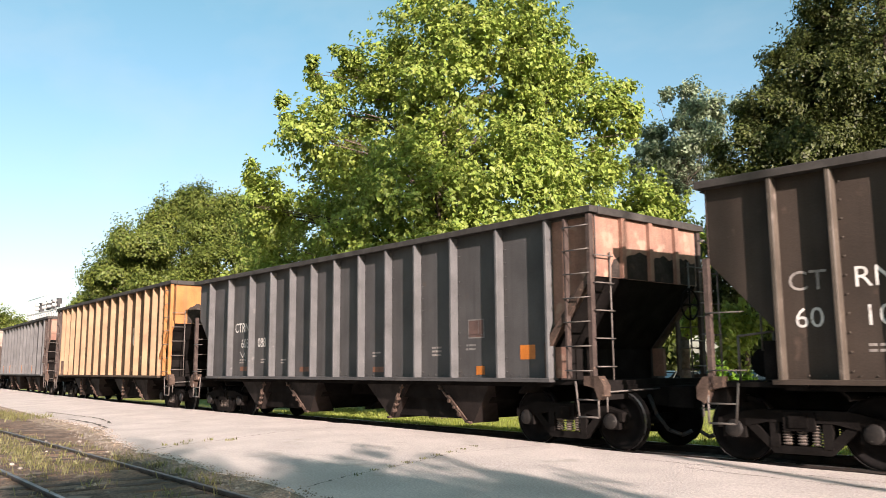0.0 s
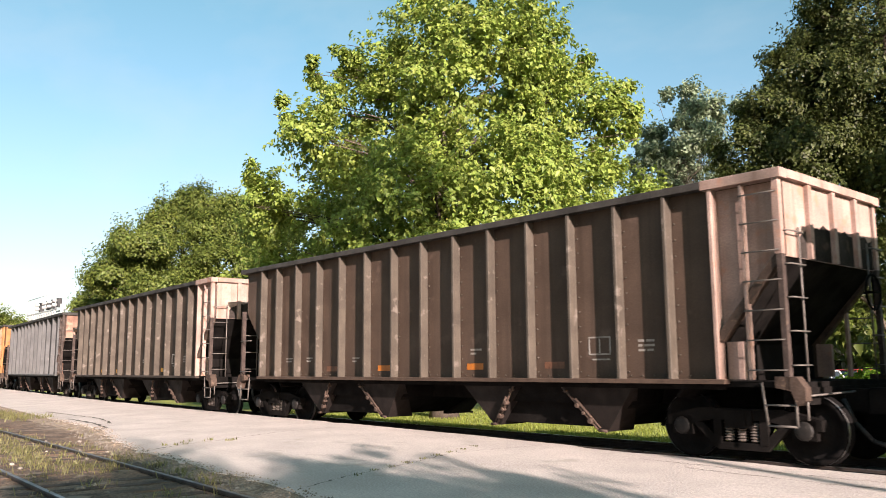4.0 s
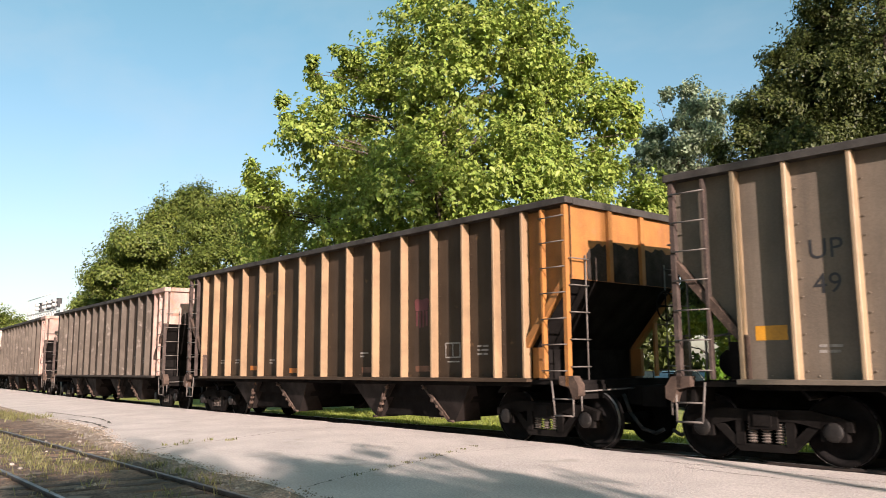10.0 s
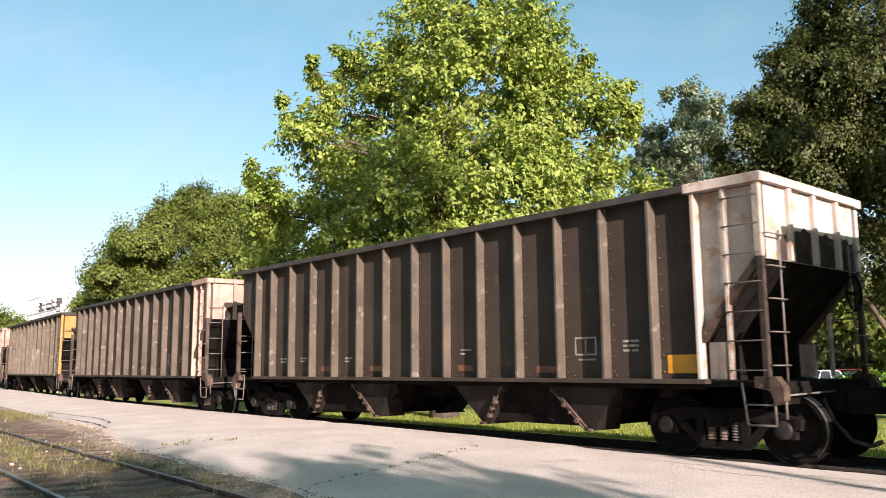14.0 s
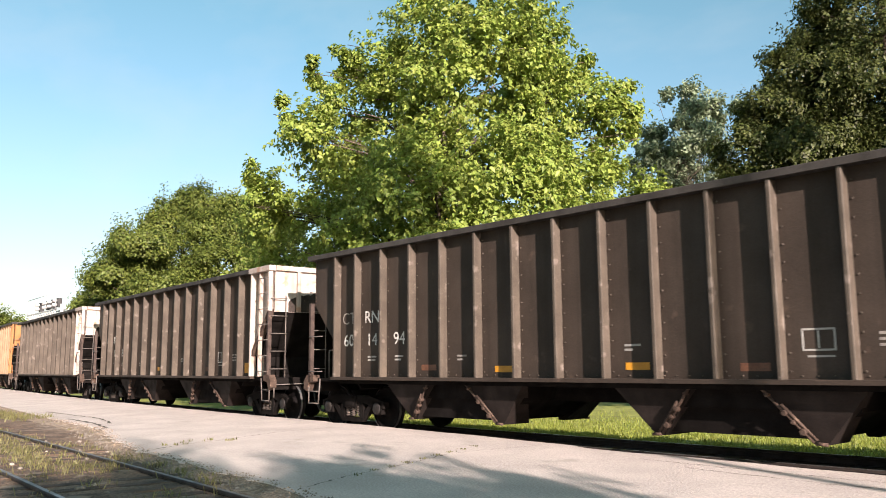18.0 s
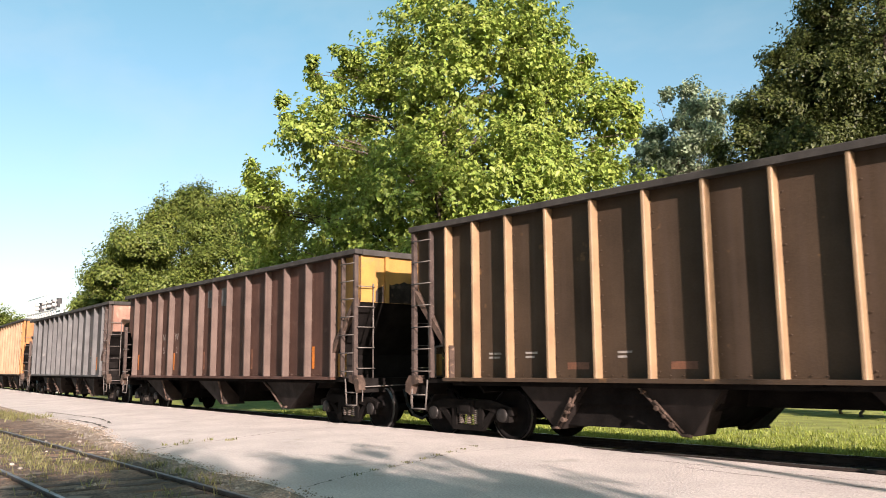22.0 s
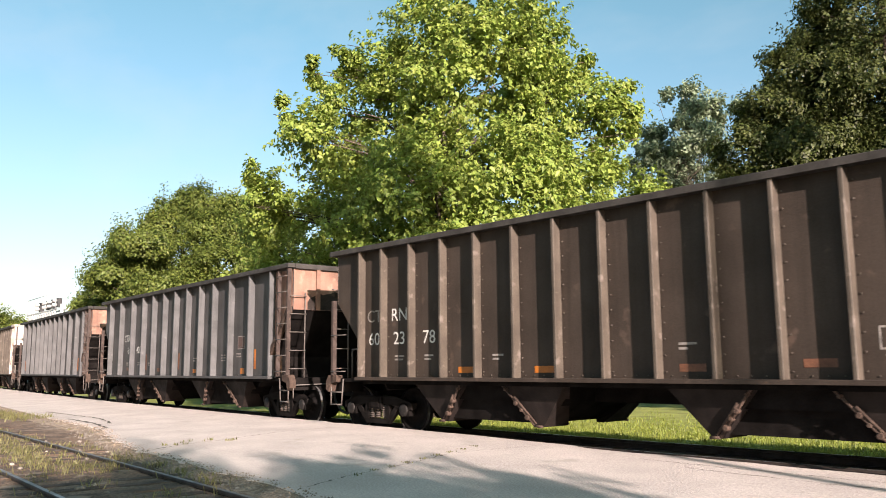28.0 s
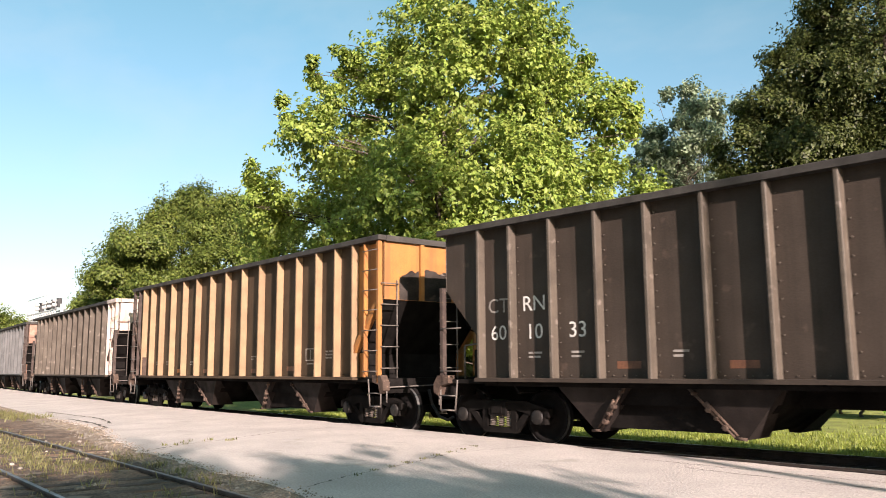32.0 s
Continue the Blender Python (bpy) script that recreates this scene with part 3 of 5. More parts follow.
M_WHITE = mat("white_stencil", (0.62, 0.60, 0.57), 0.7, var=0.25, scale=7.0, spots=(0.3, 0.26, 0.23), spot_at=0.6)
M_FAINT = mat("faded_stencil", (0.26, 0.235, 0.215), 0.75, var=0.35, scale=7.0)
M_DUST = mat("dusty_trace", (0.15, 0.142, 0.135), 0.8, var=0.35, scale=6.0)
M_REFLECT = mat("orange_sheeting", (0.42, 0.13, 0.015), 0.45, var=0.3, scale=3.0, spots=(0.3, 0.12, 0.05), spot_at=0.62)
M_DIM = mat("dirty_sheeting", (0.13, 0.055, 0.03), 0.6, var=0.4, scale=4.0)
M_YELLOW = mat("yellow_sheeting", (0.52, 0.24, 0.02), 0.4, var=0.2, scale=5.0)
M_FADED = mat("worn_brown_field", (0.085, 0.05, 0.042), 0.7, var=0.25, scale=4.0)
M_LADDER = mat("dark_rusty_stile", (0.058, 0.043, 0.038), 0.75, var=0.35, scale=5.0, spots=(0.13, 0.09, 0.07), spot_at=0.62, spec=0.15)
# dark colour for the shadow painted on the front end plates
M_END_SHADE = mat("coal_dust", (0.034, 0.028, 0.025), 0.95, var=0.5, scale=2.5, spots=(0.075, 0.055, 0.042), spot_at=0.6, spec=0.05)
M_BLACK = mat("black_paint", (0.02, 0.02, 0.022), 0.5, var=0.2)
M_PINK = mat("pink_tag", (0.7, 0.18, 0.3), 0.6, var=0.2)
M_GREEN = mat("green_tag", (0.12, 0.4, 0.06), 0.6, var=0.2)
M_SPRAY = mat("pale_blue_spray", (0.19, 0.225, 0.235), 0.7, var=0.3, scale=2.0, spots=(0.12, 0.15, 0.16), spot_at=0.62)
M_SPRAY2 = mat("red_spray", (0.12, 0.030, 0.034), 0.6, var=0.25, scale=3.0)
M_SPRAY3 = mat("white_spray", (0.29, 0.285, 0.275), 0.6, var=0.3, scale=3.0)

M_SPRAY4 = mat("dull_blue_spray", (0.13, 0.155, 0.165), 0.7, var=0.35, scale=2.0)
M_SPRAY5 = mat("dark_spray", (0.05, 0.05, 0.06), 0.7, var=0.3, scale=3.0)
M_SPRAY6 = mat("thin_white_spray", (0.36, 0.35, 0.33), 0.7, var=0.3, scale=5.0)

# rib places from the front corner backwards
def mirrored(half):
    """Rib places over the whole side from those of one half and the middle one."""
    return half + [2 * HALF - x for x in half[-2::-1]]


HALF = 7.205
RIBS = {"even": mirrored([1.0, 1.74, 2.62, 3.53, 4.43, 5.36, 6.28, HALF]),
        "wide": mirrored([0.95, 2.10, 3.30, 4.37, 5.31, 6.26, HALF]),
        "tall": mirrored([0.98, 1.68, 2.48, 3.37, 4.29, 5.25, 6.22, HALF]),
        "ore": mirrored([0.95, 2.07, 3.10, 4.05, 5.15, 6.28, HALF])}
RIBS["coal"] = RIBS["ore"]
SHEET = 1.41
_meshes = {}
axles = []


def kept(key, build):
    """A mesh that is built once and then shared."""
    if key not in _meshes:
        s = Shape()
        build(s)
        _meshes[key] = s.mesh(key if isinstance(key, str) else key[0])
    return _meshes[key]


def both(x, mirror):
    return -x if mirror else x


def side_sheet(s, top, sgn):
    y0, y1 = sgn * SHEET, sgn * (SHEET - 0.012)
    pts = [(HALF - 1.0, 1.12), (HALF - 1.0, 1.66), (HALF - 0.03, 2.72), (HALF - 0.03, top - 0.05), (-HALF + 0.03, top - 0.05), (-HALF + 0.03, 2.72), (-HALF + 1.0, 1.66), (-HALF + 1.0, 1.12)]
    s.prism_y(pts, min(y0, y1), max(y0, y1))


def bogie_frame(s, sgn):
    y0, y1 = sorted((sgn * 0.93, sgn * 1.08))
    # arched upper chord, lower truss and axle boxes
    s.prism_y([(-1.12, 0.60), (-0.62, 0.72), (0.62, 0.72), (1.12, 0.60), (1.12, 0.46), (0.70, 0.50), (0.42, 0.56), (-0.42, 0.56), (-0.70, 0.50), (-1.12, 0.46)], y0, y1)
    s.prism_y([(-0.72, 0.50), (-0.36, 0.16), (0.36, 0.16), (0.72, 0.50), (0.58, 0.52), (0.30, 0.26), (-0.30, 0.26), (-0.58, 0.52)], y0 + 0.02, y1 - 0.02)
    for c in (-0.34, 0.34):
        s.box(c - 0.06, c + 0.06, y0 + 0.01, y1 - 0.01, 0.24, 0.58)
    for c in (-0.89, 0.89):
        s.box(c - 0.16, c + 0.16, y0, y1, 0.34, 0.60)


def wheelset(s):
    s.tube((0, -1.0, 0), (0, 1.0, 0), 0.08, n=10)
    for g in (-1, 1):
        a, b = g * 0.68, g * 0.815
        prof = [(a, 0.10), (a, 0.445), (a + g * 0.02, 0.482), (a + g * 0.035, 0.462), (b, 0.452), (b, 0.375), (b - g * 0.05, 0.355), (b - g * 0.06, 0.17), (b + g * 0.01, 0.155), (b + g * 0.01, 0.09)]
        s.lathe_y(prof if g > 0 else prof[::-1], 0, 0, 28)


def springs(s, sgn):
    for cx in (-0.19, 0.0, 0.19):
        rows = []
        for i in range(15):
            z = 0.27 + 0.27 * i / 14
            r = 0.078 if i % 2 else 0.04
            rows.append([(cx + r * math.cos(k * 0.7854), sgn * 1.0 + r * math.sin(k * 0.7854), z) for k in range(8)])
        s.rings(rows, False)


def build_bogie(car, cx, name="bogie"):
    b = new(name)
    b.empty_display_size = 0.2
    b.parent, b.location = car, (cx, 0, 0)
    b["label"] = "two-axle cast iron bogie, oily and dusty, darkened for shade"
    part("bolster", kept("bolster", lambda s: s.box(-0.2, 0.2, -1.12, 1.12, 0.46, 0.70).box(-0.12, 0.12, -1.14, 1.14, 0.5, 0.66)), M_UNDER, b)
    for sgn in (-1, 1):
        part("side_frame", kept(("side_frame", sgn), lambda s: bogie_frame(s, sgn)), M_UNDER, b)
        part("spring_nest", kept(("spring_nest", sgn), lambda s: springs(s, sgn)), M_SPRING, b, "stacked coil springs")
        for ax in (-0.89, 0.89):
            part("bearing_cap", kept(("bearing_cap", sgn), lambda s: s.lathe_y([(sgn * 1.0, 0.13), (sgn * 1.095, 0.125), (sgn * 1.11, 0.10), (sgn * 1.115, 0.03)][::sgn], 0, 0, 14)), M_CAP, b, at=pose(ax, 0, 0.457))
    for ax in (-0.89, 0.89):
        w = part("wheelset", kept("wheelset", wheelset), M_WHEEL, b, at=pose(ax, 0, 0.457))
        axles.append((car, w, ax))

        part("tread", kept("tread", lambda s: s.rings([[(0.4565 * math.cos(i * 0.2244), y, 0.4565 * math.sin(i * 0.2244)) for i in range(28)] for y in (-0.825, -0.72)], True, False)), M_TREAD, w, "bright worn wheel tread")
    return b


def end_frame(car, top, look_, m, tall):
    """One end: plate, slope sheet, posts, ladders, platform. m: the rear end, mirrored."""
    E = look_["end"]
    g = -1 if m else 1
    k = (top, m)
    F = lambda x: g * x

    def plate(s):
        x0, x1 = sorted((F(HALF - 0.05), F(HALF - 0.035)))
        s.box(x0, x1, -SHEET, SHEET, 2.70, top - 0.04)

    part("end_plate", kept(("end_plate", *k), plate), E, car, "rust-stained upper end plate")

    # shadow of the car ahead, laid on the plate as a dark wavy-edged sheet
    def end_shade(s):
        r = random.Random(int(top * 100))
        n = 34
        x = HALF - 0.0345
        for i in range(n + 1):
            y = -1.02 + 2.40 * i / n
            z = top - 0.66 - 0.03 * r.random() + 0.035 * math.sin(i * 0.7) + 0.02 * math.sin(i * 1.9) - 0.22 * max(0.0, 1 - i / 5)
            s.v += [(x, y, 2.705), (x, y, z)]
            if i:
                k_ = 2 * i
                s.f.append((k_ - 2, k_, k_ + 1, k_ - 1))
                s.s.append(False)

    if not m:
        part("coal_dust", kept(("coal_dust", top), end_shade), M_END_SHADE, car, "dark patch painting the next car's shadow on the end plate")

    def slope(s):
        p = [(F(HALF - 0.04), 2.72), (F(HALF - 1.75), 0.86), (F(HALF - 1.78), 0.88), (F(HALF - 0.06), 2.76)]
        s.prism_y(p if not m else p[::-1], -SHEET + 0.015, SHEET - 0.015)

    # near-black colour here also stands for the shade between cars
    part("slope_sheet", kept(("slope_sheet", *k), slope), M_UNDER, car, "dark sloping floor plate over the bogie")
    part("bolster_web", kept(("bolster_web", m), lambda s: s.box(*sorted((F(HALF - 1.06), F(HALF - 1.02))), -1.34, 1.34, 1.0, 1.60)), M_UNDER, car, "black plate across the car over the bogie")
    for y in (-0.75, 0.0, 0.75) if not tall else (-0.45, 0.45):
        part("end_stake", kept(("end_stake", *k), lambda s: s.box(*sorted((F(HALF - 0.035), F(HALF + 0.03))), -0.05, 0.05, 2.70, top - 0.12)), E, car, at=pose(0, y, 0))
    part("end_chord", kept(("end_chord", *k), lambda s: s.soft(*sorted((F(HALF - 0.09), F(HALF + 0.05))), -1.40, 1.40, top - 0.12, top + 0.002, 0.012)), E if look_.get("pale_chord") and not m else look_["chord"], car)
    for sgn in (-1, 1):
        if look_.get("pale_chord") and not m:
            part("chord_end", kept(("chord_end", top, sgn), lambda s: s.soft(HALF - 1.12, HALF + 0.044, *sorted((sgn * 1.603, sgn * 1.405)), top - 0.129, top + 0.004, 0.012)), E, car)
        y0, y1 = sorted((sgn * 1.565, sgn * 1.47))
        high = top - 0.12 if tall or not m else 2.76
        post = M_LADDER if m else E if tall or not look_.get("dark_post") else M_LADDER
        pale = look_.get("pale_chord") and not m
        if pale:
            part("corner_post", kept(("upper_post", *k, sgn), lambda s: s.box(*sorted((F(HALF - 0.015), F(HALF - 0.095))), *sorted((sgn * 1.57, sgn * 1.468)), 2.72, high)), E, car, "pale upper corner post")
        part("corner_post", kept(("corner_post", *k, sgn), lambda s: s.box(*sorted((F(HALF - 0.02), F(HALF - 0.09))), y0, y1, 1.0, high)), post, car)
        if tall or not m:
            part("ladder_post", kept(("ladder_post", *k, sgn), lambda s: s.box(*sorted((F(HALF - 0.52), F(HALF - 0.56))), y0, y1, 1.12, top - 0.14)), post if m else E if tall or pale else M_LADDER, car)

        def brace(s):
            p = [(F(HALF - 0.08), 2.78), (F(HALF - 0.08), 2.62), (F(HALF - 0.93), 1.62), (F(HALF - 1.05), 1.66)]
            s.prism_y(p if not m else p[::-1], *sorted((sgn * 1.535, sgn * 1.40)))
            s.box(*sorted((F(HALF - 0.99), F(HALF - 1.04))), *sorted((sgn * 1.535, sgn * 1.40)), 1.10, 1.66)

        if tall or not m:
            part("slope_brace", kept(("slope_brace", *k, sgn), brace), M_RUST if m else E if tall else M_RUST, car)
        part("box_gusset", kept(("box_gusset", *k, sgn), lambda s: s.box(*sorted((F(HALF - 0.72), F(HALF - 0.95))), *sorted((sgn * 1.38, sgn * 1.30)), 1.12, 1.62)), M_UNDER if m else E, car)
        n = 7
        for i in range(n):
            z = 1.24 + i * (top - 0.30 - 1.24) / (n - 1)
            if m and not tall and i not in (0, 2):
                continue

            def rung(s):
                y = sgn * 1.585
                s.bar([(F(HALF - 0.56), sgn * 1.56, 0), (F(HALF - 0.56), y, 0), (F(HALF - 0.05), y, 0), (F(HALF - 0.05), sgn * 1.56, 0)], 0.011)

            part("rung", kept(("rung", m, sgn), rung), M_STEEL, car, at=pose(0, 0, z))

        for i in range(5):
            z = 1.30 + i * 0.43

            def end_rung(s):
                x = HALF + 0.06
                s.bar([(F(HALF - 0.03), sgn * 1.5, 0), (F(x), sgn * 1.5, 0.0), (F(x), sgn * 1.1, 0), (F(HALF - 0.03), sgn * 1.1, 0)], 0.011)

            part("end_rung", kept(("end_rung", m, sgn), end_rung), M_STEEL, car, at=pose(0, 0, z))
        part("inner_stile", kept(("inner_stile", m, sgn), lambda s: s.bar([(F(HALF + 0.0), sgn * 1.1, 1.0), (F(HALF + 0.0), sgn * 1.1, 3.1)], 0.014)), M_STEEL, car)

        def casting(s):
            pts = [(F(HALF - 0.22), 1.16), (F(HALF + 0.06), 1.16), (F(HALF + 0.16), 1.02), (F(HALF + 0.16), 0.86), (F(HALF + 0.05), 0.80), (F(HALF - 0.02), 0.98), (F(HALF - 0.22), 1.02)]
            s.prism_y(pts if m else pts[::-1], *sorted((sgn * 1.565, sgn * 1.40)))

        part("corner_casting", kept(("corner_casting", m, sgn), casting), M_RUST, car)

        def stirrup(s):
            y = sgn * 1.52
            s.bar([(F(HALF - 0.42), y, 1.08), (F(HALF - 0.36), y, 0.54), (F(HALF + 0.02), y, 0.54), (F(HALF + 0.02), y, 1.0)], 0.016)
            s.bar([(F(HALF - 0.39), y, 0.80), (F(HALF + 0.02), y, 0.80)], 0.014)

        part("stirrup_step", kept(("stirrup_step", m, sgn), stirrup), M_STEEL, car)

    def platform(s):
        s.box(*sorted((F(HALF - 1.3), F(HALF + 0.02))), -1.45, 1.45, 1.02, 1.09)
        s.box(*sorted((F(HALF - 0.2), F(HALF + 0.05))), -1.40, 1.40, 0.80, 1.02)

    part("end_platform", kept(("end_platform", m), platform), M_UNDER, car)
    part("coupler", kept(("coupler", m), lambda s: s.box(*sorted((F(HALF - 0.6), F(HALF + 0.35))), -0.16, 0.16, 0.68, 0.98).soft(*sorted((F(HALF + 0.35), F(HALF + 0.80))), -0.22, 0.22, 0.66, 1.0, 0.03)), M_UNDER, car)
    part("cut_lever", kept(("cut_lever", m), lambda s: s.bar([(F(HALF + 0.13), -1.45, 0.62), (F(HALF + 0.13), -1.45, 0.92), (F(HALF + 0.2), -0.2, 0.95)], 0.014)), M_STEEL, car)
    part("air_hose", kept(("air_hose", m), lambda s: s.bar([(F(HALF + 0.1), -0.35, 0.85), (F(HALF + 0.25), -0.38, 0.55), (F(HALF + 0.45), -0.36, 0.32), (F(HALF + 0.66), -0.3, 0.25), (F(HALF + 0.80), -0.28, 0.32)], 0.03, 8)), M_HOSE, car)
    if m:
        part("brake_reservoir", kept("brake_reservoir", lambda s: s.tube((-HALF + 0.45, -0.75, 1.34), (-HALF + 0.45, 0.55, 1.34), 0.20, n=16)), M_UNDER, car)
        part("brake_valve", kept("brake_valve", lambda s: s.soft(-HALF + 0.62, -HALF + 0.88, -1.15, -0.8, 1.10, 1.42, 0.02).tube((-HALF + 0.75, -1.2, 1.25), (-HALF + 0.75, -0.7, 1.25), 0.09, n=10)), M_RUST, car)
        part("brake_pipes", kept("brake_pipes", lambda s: s.bar([(-HALF + 0.3, -1.2, 1.1), (-HALF + 0.3, -1.2, 1.7), (-HALF + 0.75, -1.1, 1.75), (-HALF + 0.75, -1.1, 1.3)], 0.018).bar([(-HALF + 0.5, -0.9, 1.5), (-HALF + 0.5, -0.9, 2.1), (-HALF + 0.2, -0.5, 2.15)], 0.015)), M_STEEL, car)
    else:
        part("brake_wheel", kept("brake_wheel", lambda s: s.rings([[(HALF + 0.1 + 0.02 * math.cos(q), 0.95 + (0.26 + 0.02 * math.sin(q)) * math.cos(a), 2.35 + (0.26 + 0.02 * math.sin(q)) * math.sin(a)) for q in (0, 1.57, 3.14, 4.71)] for a in [i * 0.3307 for i in range(20)]], True, False).bar([(HALF + 0.1, 0.69, 2.35), (HALF + 0.1, 1.21, 2.35)], 0.014).bar([(HALF + 0.1, 0.95, 2.09), (HALF + 0.1, 0.95, 2.61)], 0.014).bar([(HALF - 0.03, 0.95, 2.35), (HALF + 0.1, 0.95, 2.35)], 0.02)), M_UNDER, car)


def hopper(car, cx, deep):
    """A pair of bottom pockets with slanting chutes and door gear."""
    low = 0.30 if not deep else 0.24
    w = 1.15 if not deep else 1.05

    def pocket(s):
        pts = [(-w, low + 0.06), (w, low + 0.06), (w + 0.5, 0.72), (w + 0.6, 1.12), (-w - 0.6, 1.12), (-w - 0.5, 0.72)]
        s.prism_y(pts, -1.08, 1.08)
        s.box(-w + 0.35, w - 0.35, -1.20, 1.20, 0.72, 1.1)

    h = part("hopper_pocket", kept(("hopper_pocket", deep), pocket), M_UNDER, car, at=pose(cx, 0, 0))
    for sgn in (-1, 1):
        for d in (-1, 1):
            def chute(s):
                top = [(d * (w - 0.72), sgn * 1.36, 1.10), (d * (w + 0.80), sgn * 1.36, 1.10), (d * (w + 0.80), sgn * 1.30, 1.10), (d * (w - 0.72), sgn * 1.30, 1.10)]
                bot = [(d * (w - 0.06), sgn * 1.16, low), (d * (w + 0.10), sgn * 1.16, low), (d * (w + 0.10), sgn * 0.5, low), (d * (w - 0.06), sgn * 0.5, low)]
                p = bot + top
                if d * sgn > 0:
                    p = bot[::-1] + top[::-1]
                s.hexa(p)

            c = part("chute", kept(("chute", deep, sgn, d), chute), M_CHUTE, h, "dusty brown slanting discharge chute, darkened for shade")

            def gear(s):
                a, z = Vector((d * (w - 0.62), sgn * 1.40, 1.0)), Vector((d * (w - 0.04), sgn * 1.22, low + 0.02))
                s.tube(a, z, 0.02, n=6)
                s.tube(a.lerp(z, 0.3) + Vector((0.05 * d, 0, 0)), a.lerp(z, 0.95) + Vector((0.07 * d, 0, 0)), 0.03, 0.015, n=6)
                for u, q in ((0.12, 0.018), (0.45, 0.030), (0.62, 0.022), (0.80, 0.034)):
                    c = a.lerp(z, u)
                    s.lathe_y([(c.y - 0.05, q), (c.y - 0.04, q * 1.4), (c.y + 0.04, q * 1.4), (c.y + 0.05, q)], c.x, c.z, 8)
                s.tube(z, z + Vector((0.16 * d, 0, -0.01)), 0.025, n=6)

            if not deep or d < 0:
                part("door_gear", kept(("door_gear", deep, sgn, d), gear), M_RUST, c, "rusty door lever and latch")
    return h


def deep_hoppers(car, dx):
    """Three slanting chutes and the dark gear boxes between them, under the wide-panelled cars."""
    for x in (-3.55, 0.55, 4.3):
        part("hopper_pocket", kept("deep_pocket", lambda s: s.prism_y([(-0.7, 1.1), (-0.3, 0.42), (0.3, 0.40), (0.55, 0.6), (0.6, 1.1)], -0.7, 0.7)), M_UNDER, car, at=pose(x + dx, 0, 0))
    part("discharge_shaft", kept("discharge_shaft", lambda s: s.tube((-4.4, 0, 0.78), (4.9, 0, 0.78), 0.06, n=8)), M_UNDER, car)
    for x0, x1, tip in ((-5.0, -3.35, -3.5), (-0.8, 0.85, 0.62), (3.5, 5.9, 4.3)):
        for sgn in (-1, 1):
            top = [(x0, sgn * 1.36, 1.08), (x1, sgn * 1.36, 1.08), (x1, sgn * 1.28, 1.08), (x0, sgn * 1.28, 1.08)]
            bot = [(tip - 0.12, sgn * 1.14, 0.34), (tip + 0.12, sgn * 1.14, 0.34), (tip + 0.12, sgn * 0.5, 0.34), (tip - 0.12, sgn * 0.5, 0.34)]
            c = part("chute", Shape().hexa(bot + top if sgn < 0 else bot[::-1] + top[::-1]), M_CHUTE, car, "dusty brown slanting discharge chute, darkened for shade", at=pose(dx, 0, 0))
            e = x1 if tip < 4 else x0
            a, z = Vector((e, sgn * 1.39, 1.0)), Vector((tip + (0.14 if tip < 4 else -0.14), sgn * 1.19, 0.36))
            s = Shape()
            s.bar([a, a.lerp(z, 0.4) + Vector((0.02, 0, 0.03)), a.lerp(z, 0.8), z], 0.024, 6)
            s.tube(z, z + Vector((0.2, 0, 0.03)), 0.03, n=6)
            part("door_gear", s, M_RUST, c, "rusty door edge and latch")


def stencil(car, name, x, z, text, size, material, narrow=1.0, tilt=0.0):
    key = ("w", text, size, narrow)
    if key not in _meshes:
        _meshes[key] = words(text, size, name, narrow=narrow)
    part(name, _meshes[key], material, car, at=pose(x, -SHEET - 0.004, z, 0, tilt, 0))


def bars(car, name, x, z, rows, material, w=0.32, h=0.034):
    """Small writing that cannot be read: plain bars."""
    def mk(s):
        r = random.Random(int(w * 1000) + len(rows))
        for i, row in enumerate(rows):
            a = -w / 2
            for f in row:
                s.box(a, a + f * w, -0.003, 0.0, -i * h * 2, -i * h * 2 + h)
                a += f * w + 0.03
    part(name, kept((name, tuple(map(tuple, rows)), w, h), mk), material, car, at=pose(x, -SHEET - 0.001, z))


def patch(car, name, x, z, w, h, material, label=""):
    def mk(s):
        s.box(-w / 2, w / 2, -0.003, 0.0, -h / 2, h / 2)
    part(name, kept((name, round(w, 2), round(h, 2)), mk), material, car, label, at=pose(x, -SHEET - 0.001, z))


def scrawl(car, name, pts, width, material, label="", lift=0.003):
    """A painted stroke on the car's side: one flat ribbon through points (x, z)."""
    s = Shape()
    n = len(pts)
    for i, p in enumerate(pts):
        a, b_ = pts[max(0, i - 1)], pts[min(n - 1, i + 1)]
        d = Vector((b_[0] - a[0], b_[1] - a[1]))
        d = d.normalized() if d.length > 1e-6 else Vector((1, 0))
        w = width / 2 * (0.5 if i in (0, n - 1) else 1.0)
        s.v += [(p[0] + d.y * w, -SHEET - lift, p[1] - d.x * w), (p[0] - d.y * w, -SHEET - lift, p[1] + d.x * w)]
        if i:
            s.f.append((2 * i - 2, 2 * i, 2 * i + 1, 2 * i - 1))
            s.s.append(False)
    part(name, s, material, car, label)


def blob(car, name, cx, cz, rx, rz, material, label="", lift=0.002):
    """A filled rounded field of paint."""
    s = Shape()
    pts = [(cx + rx * math.copysign(abs(math.cos(a)) ** 0.75, math.cos(a)), cz + rz * math.copysign(abs(math.sin(a)) ** 0.75, math.sin(a))) for a in [i * 0.2618 for i in range(24)]]
    s.v = [(x, -SHEET - lift, z) for x, z in pts]
    s.f, s.s = [tuple(range(24))], [False]
    part(name, s, material, car, label)


